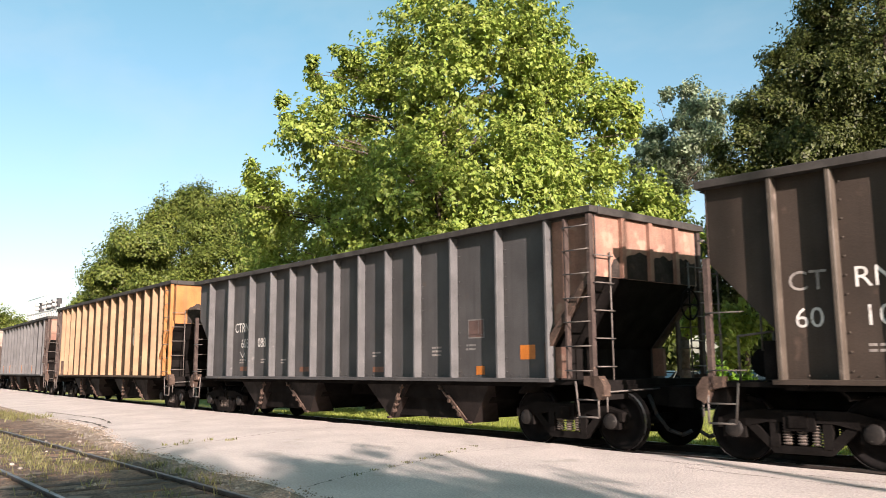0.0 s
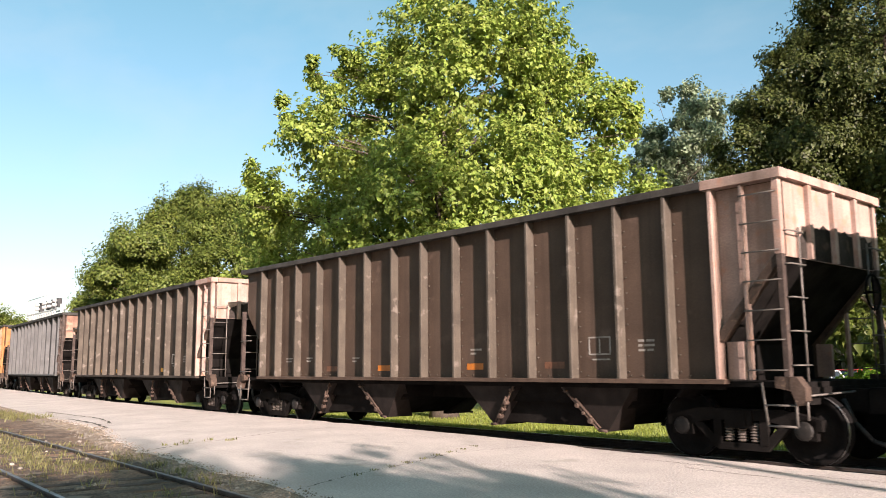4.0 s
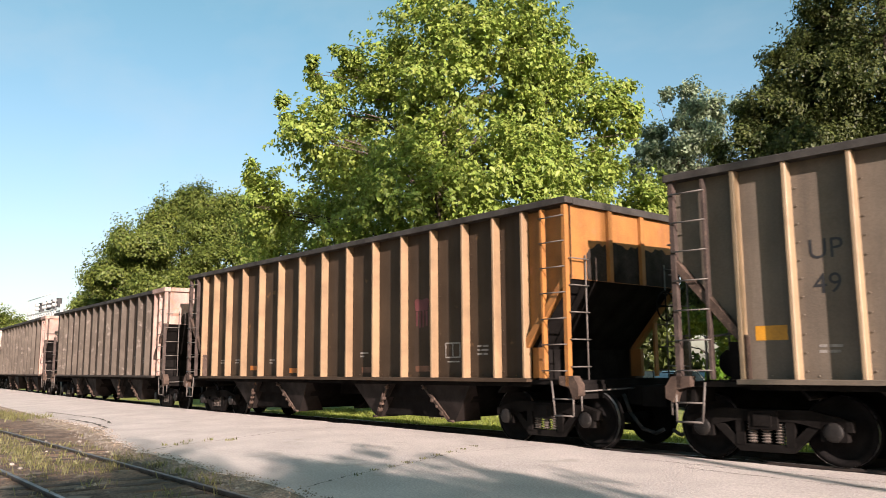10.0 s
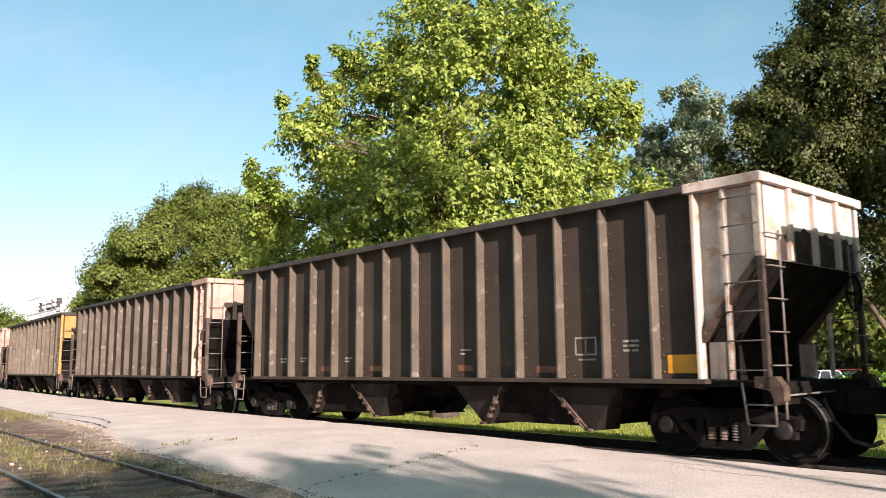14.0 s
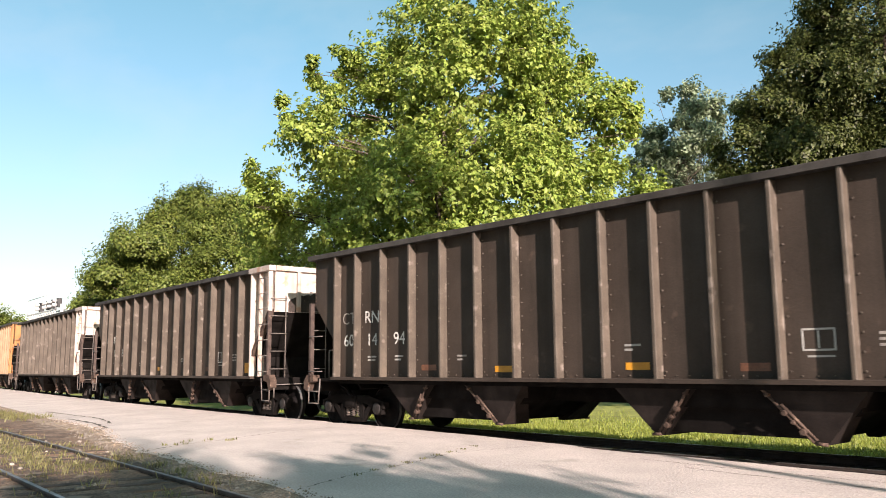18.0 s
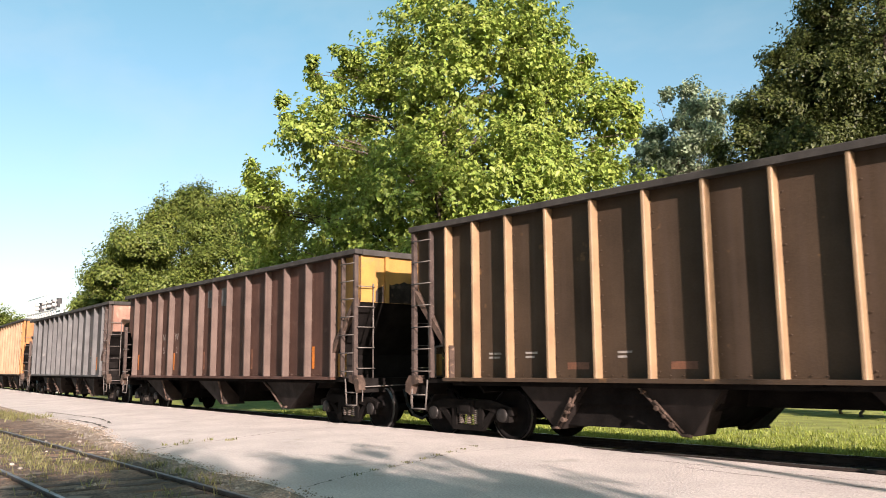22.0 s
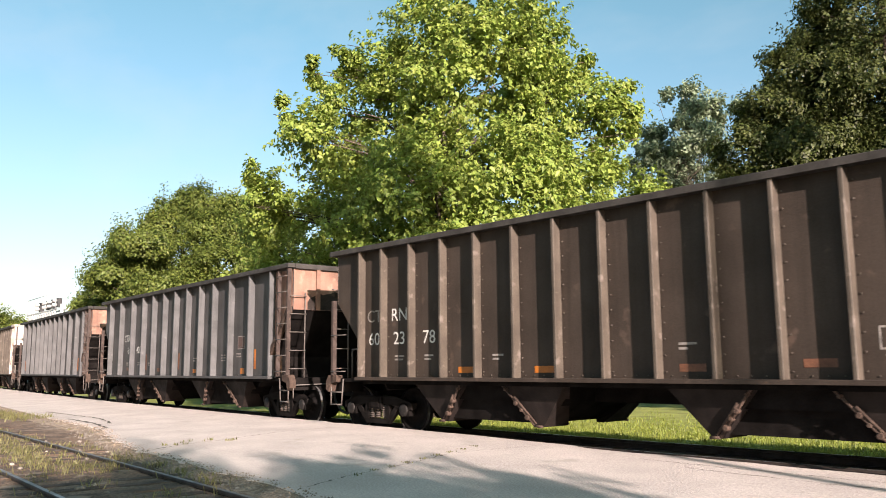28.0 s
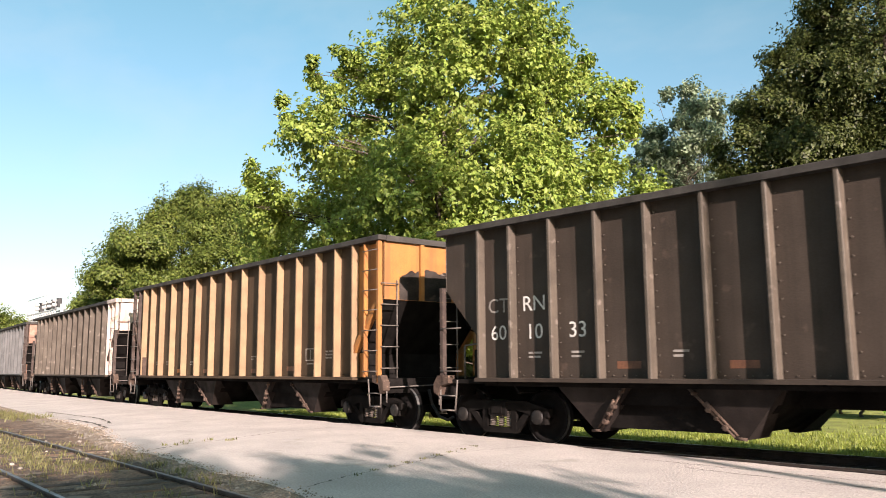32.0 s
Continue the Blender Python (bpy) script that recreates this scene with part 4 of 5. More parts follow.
def loop(cx, cz, rx, rz, a0=0, a1=6.4, n=14):
    return [(cx + rx * math.cos(a0 + (a1 - a0) * i / n), cz + rz * math.sin(a0 + (a1 - a0) * i / n)) for i in range(n + 1)]


def coal_car(look_, ribs, top, label, deep=False, tall=False):
    car = thing("hopper_car", label, "freight car", "hopper cars of the train")
    look_ = dict(look_)
    look_.setdefault("chord", M_CHORD)
    for sgn in (-1, 1):
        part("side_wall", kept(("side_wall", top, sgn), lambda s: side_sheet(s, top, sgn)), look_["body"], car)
        # end bays wear the colour of the ends
        for m in (False, True):
            def bay(s):
                g = -1 if m else 1
                pts = [(g * (HALF - 0.99), 1.75), (g * (HALF - 0.05), 2.78), (g * (HALF - 0.05), top - 0.14), (g * (HALF - 0.99), top - 0.14)]
                s.prism_y(pts if not m else pts[::-1], *sorted((sgn * (SHEET + 0.004), sgn * (SHEET + 0.001))))
            if not m or look_.get("rear_bay"):
                part("end_bay", kept(("end_bay", top, sgn, m), bay), look_["end"], car)
        for i, x in enumerate(RIBS[ribs]):
            def rib(s):
                y0, y1 = sorted((sgn * 1.575, sgn * SHEET))
                yo = y0 if sgn < 0 else y1
                yi = y1 if sgn < 0 else y0
                c = 0.012 * sgn
                w = 0.031 if tall else 0.033
                s.rings([[(-w, yi, z), (-w, yo - c, z), (0.012 - w, yo, z), (w - 0.012, yo, z), (w, yo - c, z), (w, yi, z)][::sgn] for z in (1.12, top - 0.11)])
            first = i == 0 and look_.get("bright_rib")
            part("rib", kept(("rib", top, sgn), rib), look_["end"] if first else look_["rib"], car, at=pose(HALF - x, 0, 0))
        part("top_chord", kept(("top_chord", top, sgn), lambda s: s.soft(-HALF - 0.04, HALF + 0.04, *sorted((sgn * 1.60, sgn * 1.40)), top - 0.105, top, 0.012)), look_["chord"], car)
        part("side_sill", kept(("side_sill", sgn), lambda s: s.soft(-HALF + 0.9, HALF - 0.9, *sorted((sgn * 1.590, sgn * 1.36)), 1.058, 1.122, 0.008)), look_["body"], car)
        part("sill_flange", kept(("sill_flange", sgn), lambda s: s.box(-HALF + 1.0, HALF - 1.0, *sorted((sgn * 1.42, sgn * 1.36)), 0.98, 1.06)), M_UNDER, car)

    def rivets(s):
        for x in RIBS[ribs][1:-1]:
            for k in range(11):
                a, z = HALF - x + 0.085, 1.22 + k * 0.235
                s.rings([[(a + q * math.cos(c * 1.571), -SHEET - d, z + q * math.sin(c * 1.571)) for c in range(4)][::-1] for q, d in ((0.015, 0.0), (0.012, 0.016))])
        for x in range(60):
            a, z = -5.9 + x * 0.2, 1.165
            s.rings([[(a + q * math.cos(c * 1.571), -SHEET - d, z + q * math.sin(c * 1.571)) for c in range(4)][::-1] for q, d in ((0.013, 0.0), (0.010, 0.014))])
    tagged(part("rivets", kept(("rivets", ribs), rivets), look_["rib"] if deep or ribs == "even" else look_["body"], car), kind="stuff")
    part("floor_sheet", kept("floor_sheet", lambda s: s.prism_y([(-5.6, 1.0), (5.6, 1.0), (5.5, 1.04), (0.4, 1.05), (0, 1.6), (-0.4, 1.05), (-5.5, 1.04)], -1.38, 1.38)), M_UNDER, car)
    part("centre_sill", kept("centre_sill", lambda s: s.box(-HALF, HALF, -0.28, 0.28, 0.70, 1.0)), M_UNDER, car)
    for m in (False, True):
        end_frame(car, top, look_, m, tall)
    if deep:
        deep_hoppers(car, -0.33 if look_.get("name") == "olive" else -0.70)
    else:
        for cx in (-2.80, 2.80):
            hopper(car, cx, deep)
    for cx in (-BOGIE, BOGIE):
        build_bogie(car, cx)
    return car


def near_panel(ribs, i):
    """The middle of panel i, counted from the rear end of the near side."""
    e = [HALF - x for x in RIBS[ribs]][::-1]
    return (e[i] + e[i + 1]) / 2


def marks_split(car, ribs, letters, number, material=M_WHITE, z=2.35, size=0.36):
    """Two letters or figures to a panel, as on the brown cars."""
    for i in range(2):
        stencil(car, "lettering", near_panel(ribs, i) - 0.02, z, letters[2 * i:2 * i + 2], size, material if i else M_FAINT, 1.05)
    for i in range((len(number) + 1) // 2):
        stencil(car, "road_number", near_panel(ribs, i) - 0.02, z - 0.47, number[2 * i:2 * i + 2], size, material, 1.05)


def marks_block(car, ribs, letters, number, material=M_WHITE):
    """Narrow modern lettering, as on the grey cars."""
    x = near_panel(ribs, 1)
    stencil(car, "lettering", x - 0.06, 2.36, letters, 0.35, material, 0.84)
    stencil(car, "road_number", x + 0.12, 1.95, number[:3], 0.33, material, 0.86)
    stencil(car, "road_number", near_panel(ribs, 2) - 0.12, 1.95, number[3:], 0.33, material, 0.86)


def small_marks(car, ribs, seed, bright=0.5, stripes=(3, 5, 8, 10), boxed=True):
    r = random.Random(seed)
    n = len(RIBS[ribs])
    fade = M_SPRAY6 if bright > 0.6 else M_FAINT
    if seed not in (4, 15, 16):
        bars(car, "weight_stencil", near_panel(ribs, 1), 1.52, [[0.3, 0.5], [0.3, 0.4]], fade)
        bars(car, "weight_stencil", near_panel(ribs, 2), 1.52, [[0.8], [0.6]], fade)
    bars(car, "capacity_stencil", near_panel(ribs, n // 2 + 1), 1.60, [[0.9], [0.45]], fade)
    bars(car, "capacity_stencil", near_panel(ribs, n // 2 - 3), 1.50, [[0.8], [0.5]], M_FAINT)
    x = near_panel(ribs, n - 4)
    for a, c, w, h in () if not boxed else ((0, 0.13, 0.42, 0.025), (0, -0.13, 0.42, 0.025), (-0.2, 0, 0.025, 0.26), (0.2, 0, 0.025, 0.26), (0, 0.0, 0.025, 0.22)):
        patch(car, "inspection_stencil", x + a, 1.62 + c, w, h, fade)
    if boxed:
        patch(car, "inspection_stencil", x + 0.02, 1.41, 0.34, 0.025, fade)
    bars(car, "dates_stencil", near_panel(ribs, n - 3 if boxed else n - 4), 1.66, [[0.3, 0.4], [0.2, 0.5], [0.35, 0.3]], M_FAINT, 0.36, 0.035)
    for i in stripes:
        patch(car, "reflector", near_panel(ribs, i) + r.uniform(-0.05, 0.1), 1.27 + r.uniform(-0.02, 0.06), 0.42, 0.11, (M_YELLOW if bright > 0.7 else M_REFLECT) if r.random() < (0.6 if bright > 0.6 else 0.3) else M_DIM, "orange reflective strip, partly dirty")


def upright_strips(car, ribs, where, material=M_REFLECT):
    for i in where:
        e = [HALF - x for x in RIBS[ribs]][::-1]
        patch(car, "reflector", e[i] + 0.13, 1.55, 0.10, 0.5, material, "upright orange reflective strip")


def shield(car, x, z, dark, light, striped=None, size=1.0):
    """A plain shield: dark upper band, pale lower field."""
    s = Shape()
    s.prism_y([(-0.19, 0.10), (0.19, 0.10), (0.22, 0.30), (0.16, 0.34), (0, 0.31), (-0.16, 0.34), (-0.22, 0.30)], -0.004, 0.0)
    part("emblem_top", s, dark, car, "dark band of a plain shield emblem", at=pose(x, -SHEET - 0.001, z) @ Matrix.Diagonal((size, 1, size, 1)))
    s = Shape()
    lower = [(-0.19, 0.09), (-0.20, -0.16), (-0.14, -0.26), (0, -0.31), (0.14, -0.26), (0.20, -0.16), (0.19, 0.09)]
    if striped:
        for a in (-0.15, -0.05, 0.05, 0.15):
            s.box(a - 0.03, a + 0.03, -0.004, 0.0, -0.24 + abs(a) * 0.3, 0.09)
    else:
        s.prism_y(lower, -0.004, 0.0)
    part("emblem_field", s, light, car, "pale field of a plain shield emblem", at=pose(x, -SHEET - 0.001, z) @ Matrix.Diagonal((size, 1, size, 1)))


def arcs(car, ribs, panels, seed, material, width=0.02):
    """Thin worn paint curves left in the lower part of some panels, with no letters."""
    r = random.Random(seed)
    for i in panels:
        x = near_panel(ribs, i)
        for _ in range(2):
            a0 = r.uniform(0, 6.2)
            scrawl(car, "graffiti", loop(x + r.uniform(-0.1, 0.12), r.uniform(1.35, 1.75), r.uniform(0.16, 0.3), r.uniform(0.2, 0.38), a0, a0 + r.uniform(1.6, 3.4), 12), width * r.uniform(0.6, 1.4), material, "worn white spray line", 0.002 + 0.0006 * r.random())


def worn_ribs(car, ribs, which, material, high, low=1.14):
    """Paint that was sprayed over the lower part of some ribs."""
    e = [HALF - x for x in RIBS[ribs]][::-1]
    for i in which:
        part("painted_rib", kept(("painted_rib", high, low), lambda s: s.box(-0.034, 0.034, -1.579, -1.573, low, high)), material, car, "lower rib overpainted", at=pose(e[i], 0, 0))


RUSTY, PINK = dict(GREY), dict(BROWN)
PINK["end"] = mat("pinkish_end", (0.34, 0.235, 0.20), 0.75, var=0.32, scale=1.6, streak=0.7, spots=(0.36, 0.19, 0.13), spot_at=0.57, grime=(0.2, 0.12, 0.09))
WHITE = dict(BROWN)
WHITE["bright_rib"] = PINK["bright_rib"] = True
WHITE["pale_chord"] = PINK["pale_chord"] = True
WHITE["dark_post"] = PINK["dark_post"] = True
TAN = dict(PINK)
TAN["body"] = mat("tan_brown_paint", (0.077, 0.052, 0.039), 0.65, spec=0.15, var=0.2, scale=1.3, streak=0.4, spots=(0.11, 0.075, 0.06))
GOLD = dict(ORANGE)
# golden panels carry dirt and rib shade in one darker colour
GOLD["body"] = mat("golden_dirty_shaded", (0.062, 0.042, 0.027), 0.65, spec=0.15, var=0.22, scale=1.2, streak=0.45, grime=(0.09, 0.06, 0.04))

# the train, car by car: the look, rib pattern and roof height
T_E, T_W, T_T, T_C = 3.84, 3.80, 4.02, 3.82
TRAIN = [
    (-1, "brown", "dark brown weathered hopper car with white lettering"),
    (0, "grey", "dark grey hopper car with a rusty front end"),
    (1, "orange", "dirty orange hopper car with tall ribs and a pale shield"),
    (2, "grey", "dark grey hopper car with yellow strips and dusty streaks"),
    (3, "tan", "brown hopper car with a rusty pink end"),
    (4, "pink", "dark brown hopper car with scratched white lettering"),
    (5, "grey", "dark grey hopper car with a rust-stained end"),
    (6, "orange", "dirty orange hopper car with a striped pale shield"),
    (7, "cream", "cream-ribbed grimy hopper car with an orange end"),
    (8, "orange", "dirty orange hopper car with a faded red shield"),
    (9, "pink", "dark brown hopper car with pale graffiti along the bottom"),
    (10, "tanwide", "brown hopper car with orange strips and white lettering"),
    (11, "white", "dark brown hopper car with a pinkish white end"),
    (12, "pink", "brown hopper car with a stained pale end"),
    (13, "olive", "olive hopper car with pale blue graffiti and a yellow end"),
    (14, "pink", "brown hopper car with a pale stained end"),
    (15, "white", "dark brown hopper car with a white end"),
    (16, "white", "dark brown hopper car with a clean white end"),
    (17, "orange", "dirty orange hopper car with a faded red shield"),
    (18, "oxide", "rusty red-brown hopper car with a yellow end top"),
    (19, "grey", "dark grey hopper car with a rusty red end"),
    (20, "gold", "golden orange hopper car with dirty, shade-darkened panels"),
    (21, "pink", "brown hopper car with a stained pale end"),
    (22, "white", "dark brown hopper car with orange strips and white lettering"),
    (23, "grey", "dark grey hopper car with a tall orange strip"),
    (24, "grey", "dark grey hopper car with a rust-streaked end"),
    (25, "white", "brown hopper car with a pinkish white end"),
    (26, "gold", "golden orange hopper car with dirty, shade-darkened panels"),
    (27, "white", "brown hopper car with a white end"),
    (28, "grey", "dark grey hopper car with a rusty end"),
    (29, "pink", "brown hopper car with a stained pale end"),
    (30, "white", "dark brown hopper car with a white end"),
    (31, "grey", "dark grey hopper car with a rusty end"),
]
KINDS = {"brown": (PINK, "even", T_E), "grey": (GREY, "wide", T_W), "orange": (ORANGE, "tall", T_T), "gold": (GOLD, "tall", T_T), "cream": (CREAM, "tall", T_T),
         "tan": (TAN, "even", T_E), "tanwide": (TAN, "wide", T_E), "pink": (PINK, "even", T_E), "white": (WHITE, "even", T_E), "olive": (OLIVE, "ore", T_C), "oxide": (OXIDE, "coal", T_C)}
SPLIT = {-1: "6010", 4: "602392", 9: "602795", 10: "600172", 14: "601494", 15: "601381", 16: "602160", 22: "602378", 25: "601033"}
BLOCK = {0: "603088", 2: "603309", 5: "603071", 23: "603400", 24: "603109"}
cars = {}
for n, kind, label in TRAIN:
    look_, ribs, top = KINDS[kind]
    car = coal_car(look_, ribs, top, label, deep=kind in ("olive", "oxide"), tall=ribs == "tall")
    cars[n] = car
    if n in SPLIT:
        marks_split(car, ribs, "CTRN", SPLIT[n], M_WHITE if n not in (9,) else M_FAINT)
    if n in BLOCK:
        marks_block(car, ribs, "CTRN", BLOCK[n])
    if ribs == "even" or kind == "tanwide":
        small_marks(car, ribs, n, 0.8 if n in (4, 16, 15, 14, 10) else 0.4, (3, 6, 10) if n in (15, 16) else (3, 5, 8, 10))
        if n in (11, 15, 16):
            patch(car, "reflector", near_panel(ribs, 13) + 0.05, 1.33, 0.55, 0.26, M_YELLOW, "large yellow reflective sticker")
    elif ribs == "wide":
        small_marks(car, ribs, n, 0.5, stripes=(1, 4, 7), boxed=False)
        x = near_panel(ribs, 10) - 0.08
        patch(car, "panel_field", x, 1.99, 0.38, 0.30, M_FADED, "worn brown stencil field")
        for a, c, w, h in ((0, 0.16, 0.42, 0.022), (0, -0.16, 0.42, 0.022), (-0.2, 0, 0.022, 0.32), (0.2, 0, 0.022, 0.32), (0.06, 0.03, 0.018, 0.24), (0, -0.11, 0.40, 0.018)):
            patch(car, "panel_frame", x + a, 1.99 + c, w, h, M_FAINT if n in (2, 23) else M_DUST)
        bars(car, "dates_stencil", x - 0.1, 1.68, [[0.15, 0.5], [0.15, 0.5]], M_FAINT if n in (2, 23) else M_DUST, 0.34, 0.035)
        if n != 19:
            patch(car, "reflector", x + 0.1, 1.25, 0.22, 0.15, M_REFLECT, "square orange reflective sticker")
    elif ribs == "tall":
        small_marks(car, ribs, n, 0.4)
        x = near_panel(ribs, 10)
        if n == 7:
            shield(car, x, 2.45, M_BLACK, M_WHITE, size=1.2)
        elif n in (1, 6):
            shield(car, x, 2.4, M_FAINT, M_WHITE, striped=n == 6)
        elif n in (8, 17, 20):
            shield(car, x, 2.3, M_SPRAY2, M_SPRAY2, striped=True)
    elif kind == "oxide":
        for i, t in ((2, "N"), (3, "W")):
            stencil(car, "worn_lettering", near_panel(ribs, i) - 0.26, 2.28, t, 0.30, M_FAINT)
            stencil(car, "worn_number", near_panel(ribs, i) - 0.24, 1.88, "5" if t == "N" else "2", 0.27, M_FAINT)
        upright_strips(car, ribs, (3,))
        upright_strips(car, ribs, (5, 8), M_DIM)
        for x, w in ((near_panel(ribs, 5), 0.38), (near_panel(ribs, 6), 0.4)):
            patch(car, "paint_patch", x, 3.28, w, 0.5, GREY["rib"], "pale green-grey repaint patch")
    if n in (4,):
        scrawl(car, "graffiti", [(near_panel(ribs, 4) - 0.2, 1.98), (near_panel(ribs, 4) - 0.08, 1.8), (near_panel(ribs, 4) + 0.1, 1.75), (near_panel(ribs, 4) + 0.1, 2.0)], 0.06, M_WHITE)
    if n == 9:
        arcs(car, ribs, range(1, 9), 5, M_FAINT, 0.016)
        arcs(car, ribs, range(1, 9), 6, M_DUST, 0.02)
    if n == 2:
        arcs(car, ribs, range(3, 9), 7, M_DUST, 0.014)
        worn_ribs(car, ribs, (4, 5, 6, 8), M_DUST, 1.6)
        worn_ribs(car, ribs, (1, 3, 7, 10), M_REFLECT, 1.58, 1.2)
    if n == 5:
        upright_strips(car, ribs, (0, 4, 6, 8))
    if n == 23:
        upright_strips(car, ribs, (3, 6), M_DIM)
        upright_strips(car, ribs, (11,))
    if n in (19, 10, 18, 24):
        upright_strips(car, ribs, (0, 11) if n != 19 else (11,))
    if n == 13:
        # bubble forms under a dark red halo, with dark outlines
        forms = ((0.05, 0.26, 0.36, 1.46, 0), (0.62, 0.20, 0.50, 1.62, 1), (0.88, 0.15, 0.54, 1.68, 0), (1.12, 0.16, 0.56, 1.70, 1), (1.52, 0.18, 0.62, 1.78, 1), (1.80, 0.16, 0.66, 1.82, 1), (2.12, 0.24, 0.47, 1.60, 0), (2.66, 0.26, 0.52, 1.66, 1))
        for i, (cx, rx, rz, cz, pale) in enumerate(forms):
            if i:
                blob(car, "graffiti", cx, cz + 0.10, rx + 0.04, rz + 0.03, M_SPRAY2, "dark red spray halo", 0.0015 + 0.0001 * i)
            blob(car, "graffiti", cx, cz, rx, rz, M_SPRAY if pale else M_SPRAY4, "pale blue sprayed field", 0.0025 + 0.0003 * i)
            if i:
                scrawl(car, "graffiti", loop(cx, cz, rx * 0.9, rz * 0.92, 1.2 + i, 4.6 + i, 16), 0.026, M_SPRAY5, "dark sprayed outline", 0.006 + 0.0003 * i)
        for i, (x, z) in enumerate(((0.7, 1.75), (1.62, 1.9), (1.68, 1.5), (2.6, 1.5))):
            scrawl(car, "graffiti", loop(x, z, 0.07, 0.17, 0.6 * i, 0.6 * i + 4.2, 10), 0.022, M_SPRAY5, "dark sprayed inner line", 0.009)
        worn_ribs(car, ribs, (6,), M_SPRAY3, 1.92)
        worn_ribs(car, ribs, (7,), M_SPRAY3, 2.42)
        worn_ribs(car, ribs, (8,), M_SPRAY3, 2.30)
        for x0, z0, w in ((-1.6, 1.98, 0.75), (-0.40, 1.98, 0.55), (2.95, 2.2, 0.25), (2.95, 1.70, 0.42)):
            r = random.Random(int(x0 * 100))
            k = max(2, int(w / 0.13))
            for j in range(k):
                x = x0 + w * j / k
                a0 = r.uniform(0, 6)
                scrawl(car, "graffiti", loop(x + 0.05, z0 + 0.03 * j, r.uniform(0.03, 0.055), r.uniform(0.08, 0.13), a0, a0 + r.uniform(3.4, 5.6), 9), 0.028, M_SPRAY6, "small white sprayed tag", 0.003 + 0.0004 * j)
                scrawl(car, "graffiti", [(x + r.uniform(0, 0.1), z0 - 0.11 + 0.03 * j), (x + r.uniform(0, 0.1), z0 + 0.02), (x + r.uniform(0, 0.12), z0 + 0.15 + 0.03 * j)], 0.024, M_SPRAY6, "small white sprayed tag", 0.0032 + 0.0004 * j)
            scrawl(car, "graffiti", [(x0 + 0.05, z0 - 0.24), (x0 + 0.2 * w, z0 - 0.15), (x0 + w * 0.8, z0 - 0.08)], 0.022, M_SPRAY6, "small white sprayed tag")
        # worn round emblem with a slanting band
        ex, ez = near_panel(ribs, 8) - 0.17, 3.12
        scrawl(car, "emblem_ring", loop(ex, ez, 0.20, 0.24, 0, 6.2832, 28), 0.028, M_FAINT, "worn pale ring of a plain emblem", 0.002)
        scrawl(car, "emblem_band", [(ex - 0.3, ez - 0.17), (ex - 0.1, ez - 0.06), (ex + 0.1, ez + 0.05), (ex + 0.3, ez + 0.16)], 0.17, M_RUST, "rusty slanting band of a plain emblem", 0.004)
        x = near_panel(ribs, 10)
        for a, c, w, h in ((0, 0.16, 0.46, 0.025), (0, -0.16, 0.46, 0.025), (-0.22, 0, 0.025, 0.32), (0.22, 0, 0.025, 0.32), (0.05, 0.04, 0.025, 0.18), (0, -0.09, 0.40, 0.02)):
            patch(car, "inspection_stencil", x + a, 1.72 + c, w, h, M_WHITE)
        bars(car, "dates_stencil", near_panel(ribs, 11) - 0.1, 1.55, [[0.4, 0.3]], M_FAINT, 0.36, 0.06)
        patch(car, "reflector", 6.1, 1.68, 0.09, 0.95, M_DIM, "upright faded orange strip")
        upright_strips(car, ribs, (0, 3))
        patch(car, "orange_stain", near_panel(ribs, 3), 2.3, 0.2, 0.25, M_DIM)
    if n in (4, 15, 16):
        for i, a, c in ((1, "LD LMT", "LT WT"), (2, "232400" if n == 16 else "232500", "53600" if n == 16 else "53500")):
            if n == 15 and i == 2:
                bars(car, "weight_stencil", near_panel(ribs, i), 1.52, [[0.8], [0.6]], M_WHITE)
                continue
            stencil(car, "weight_lettering", near_panel(ribs, i) + 0.04, 1.55, a, 0.12, M_WHITE)
            stencil(car, "weight_lettering", near_panel(ribs, i) + 0.1, 1.37, c, 0.12, M_WHITE)
        for z in (1.55, 1.22):
            patch(car, "reflector", near_panel(ribs, 0) + 0.02, z, 0.46, 0.12, M_YELLOW, "yellow reflective strip")
    if n == 7:
        stencil(car, "road_number", near_panel(ribs, 1), 2.3, "49", 0.36, M_BLACK)
        stencil(car, "road_number", near_panel(ribs, 2), 2.3, "0", 0.36, M_BLACK)
        stencil(car, "lettering", near_panel(ribs, 1), 2.74, "UP", 0.36, M_BLACK)
        patch(car, "reflector", near_panel(ribs, 0), 1.72, 0.42, 0.19, M_YELLOW, "wide yellow reflective strip")
        patch(car, "reflector", near_panel(ribs, 13), 1.62, 0.36, 0.17, M_YELLOW, "wide yellow reflective strip")
        patch(car, "paper_tag", near_panel(ribs, 13) + 0.05, 1.4, 0.13, 0.16, M_WHITE, "small white tag")
    if n == 0:
        patch(car, "reflector", near_panel(ribs, 11), 1.55, 0.34, 0.24, M_REFLECT, "square orange sticker")
        scrawl(car, "graffiti", [(near_panel(ribs, 1) - 0.15, 1.75), (near_panel(ribs, 1), 1.6), (near_panel(ribs, 1) + 0.1, 1.72), (near_panel(ribs, 1) + 0.16, 1.5)], 0.03, M_WHITE)
    if n == 16:
        patch(car, "tag_plate", near_panel(ribs, 10), 1.93, 0.16, 0.18, M_GREEN, "small green tag")

PITCH_CAR, FIRST, PACE = 16.254, -14.59, 12.94
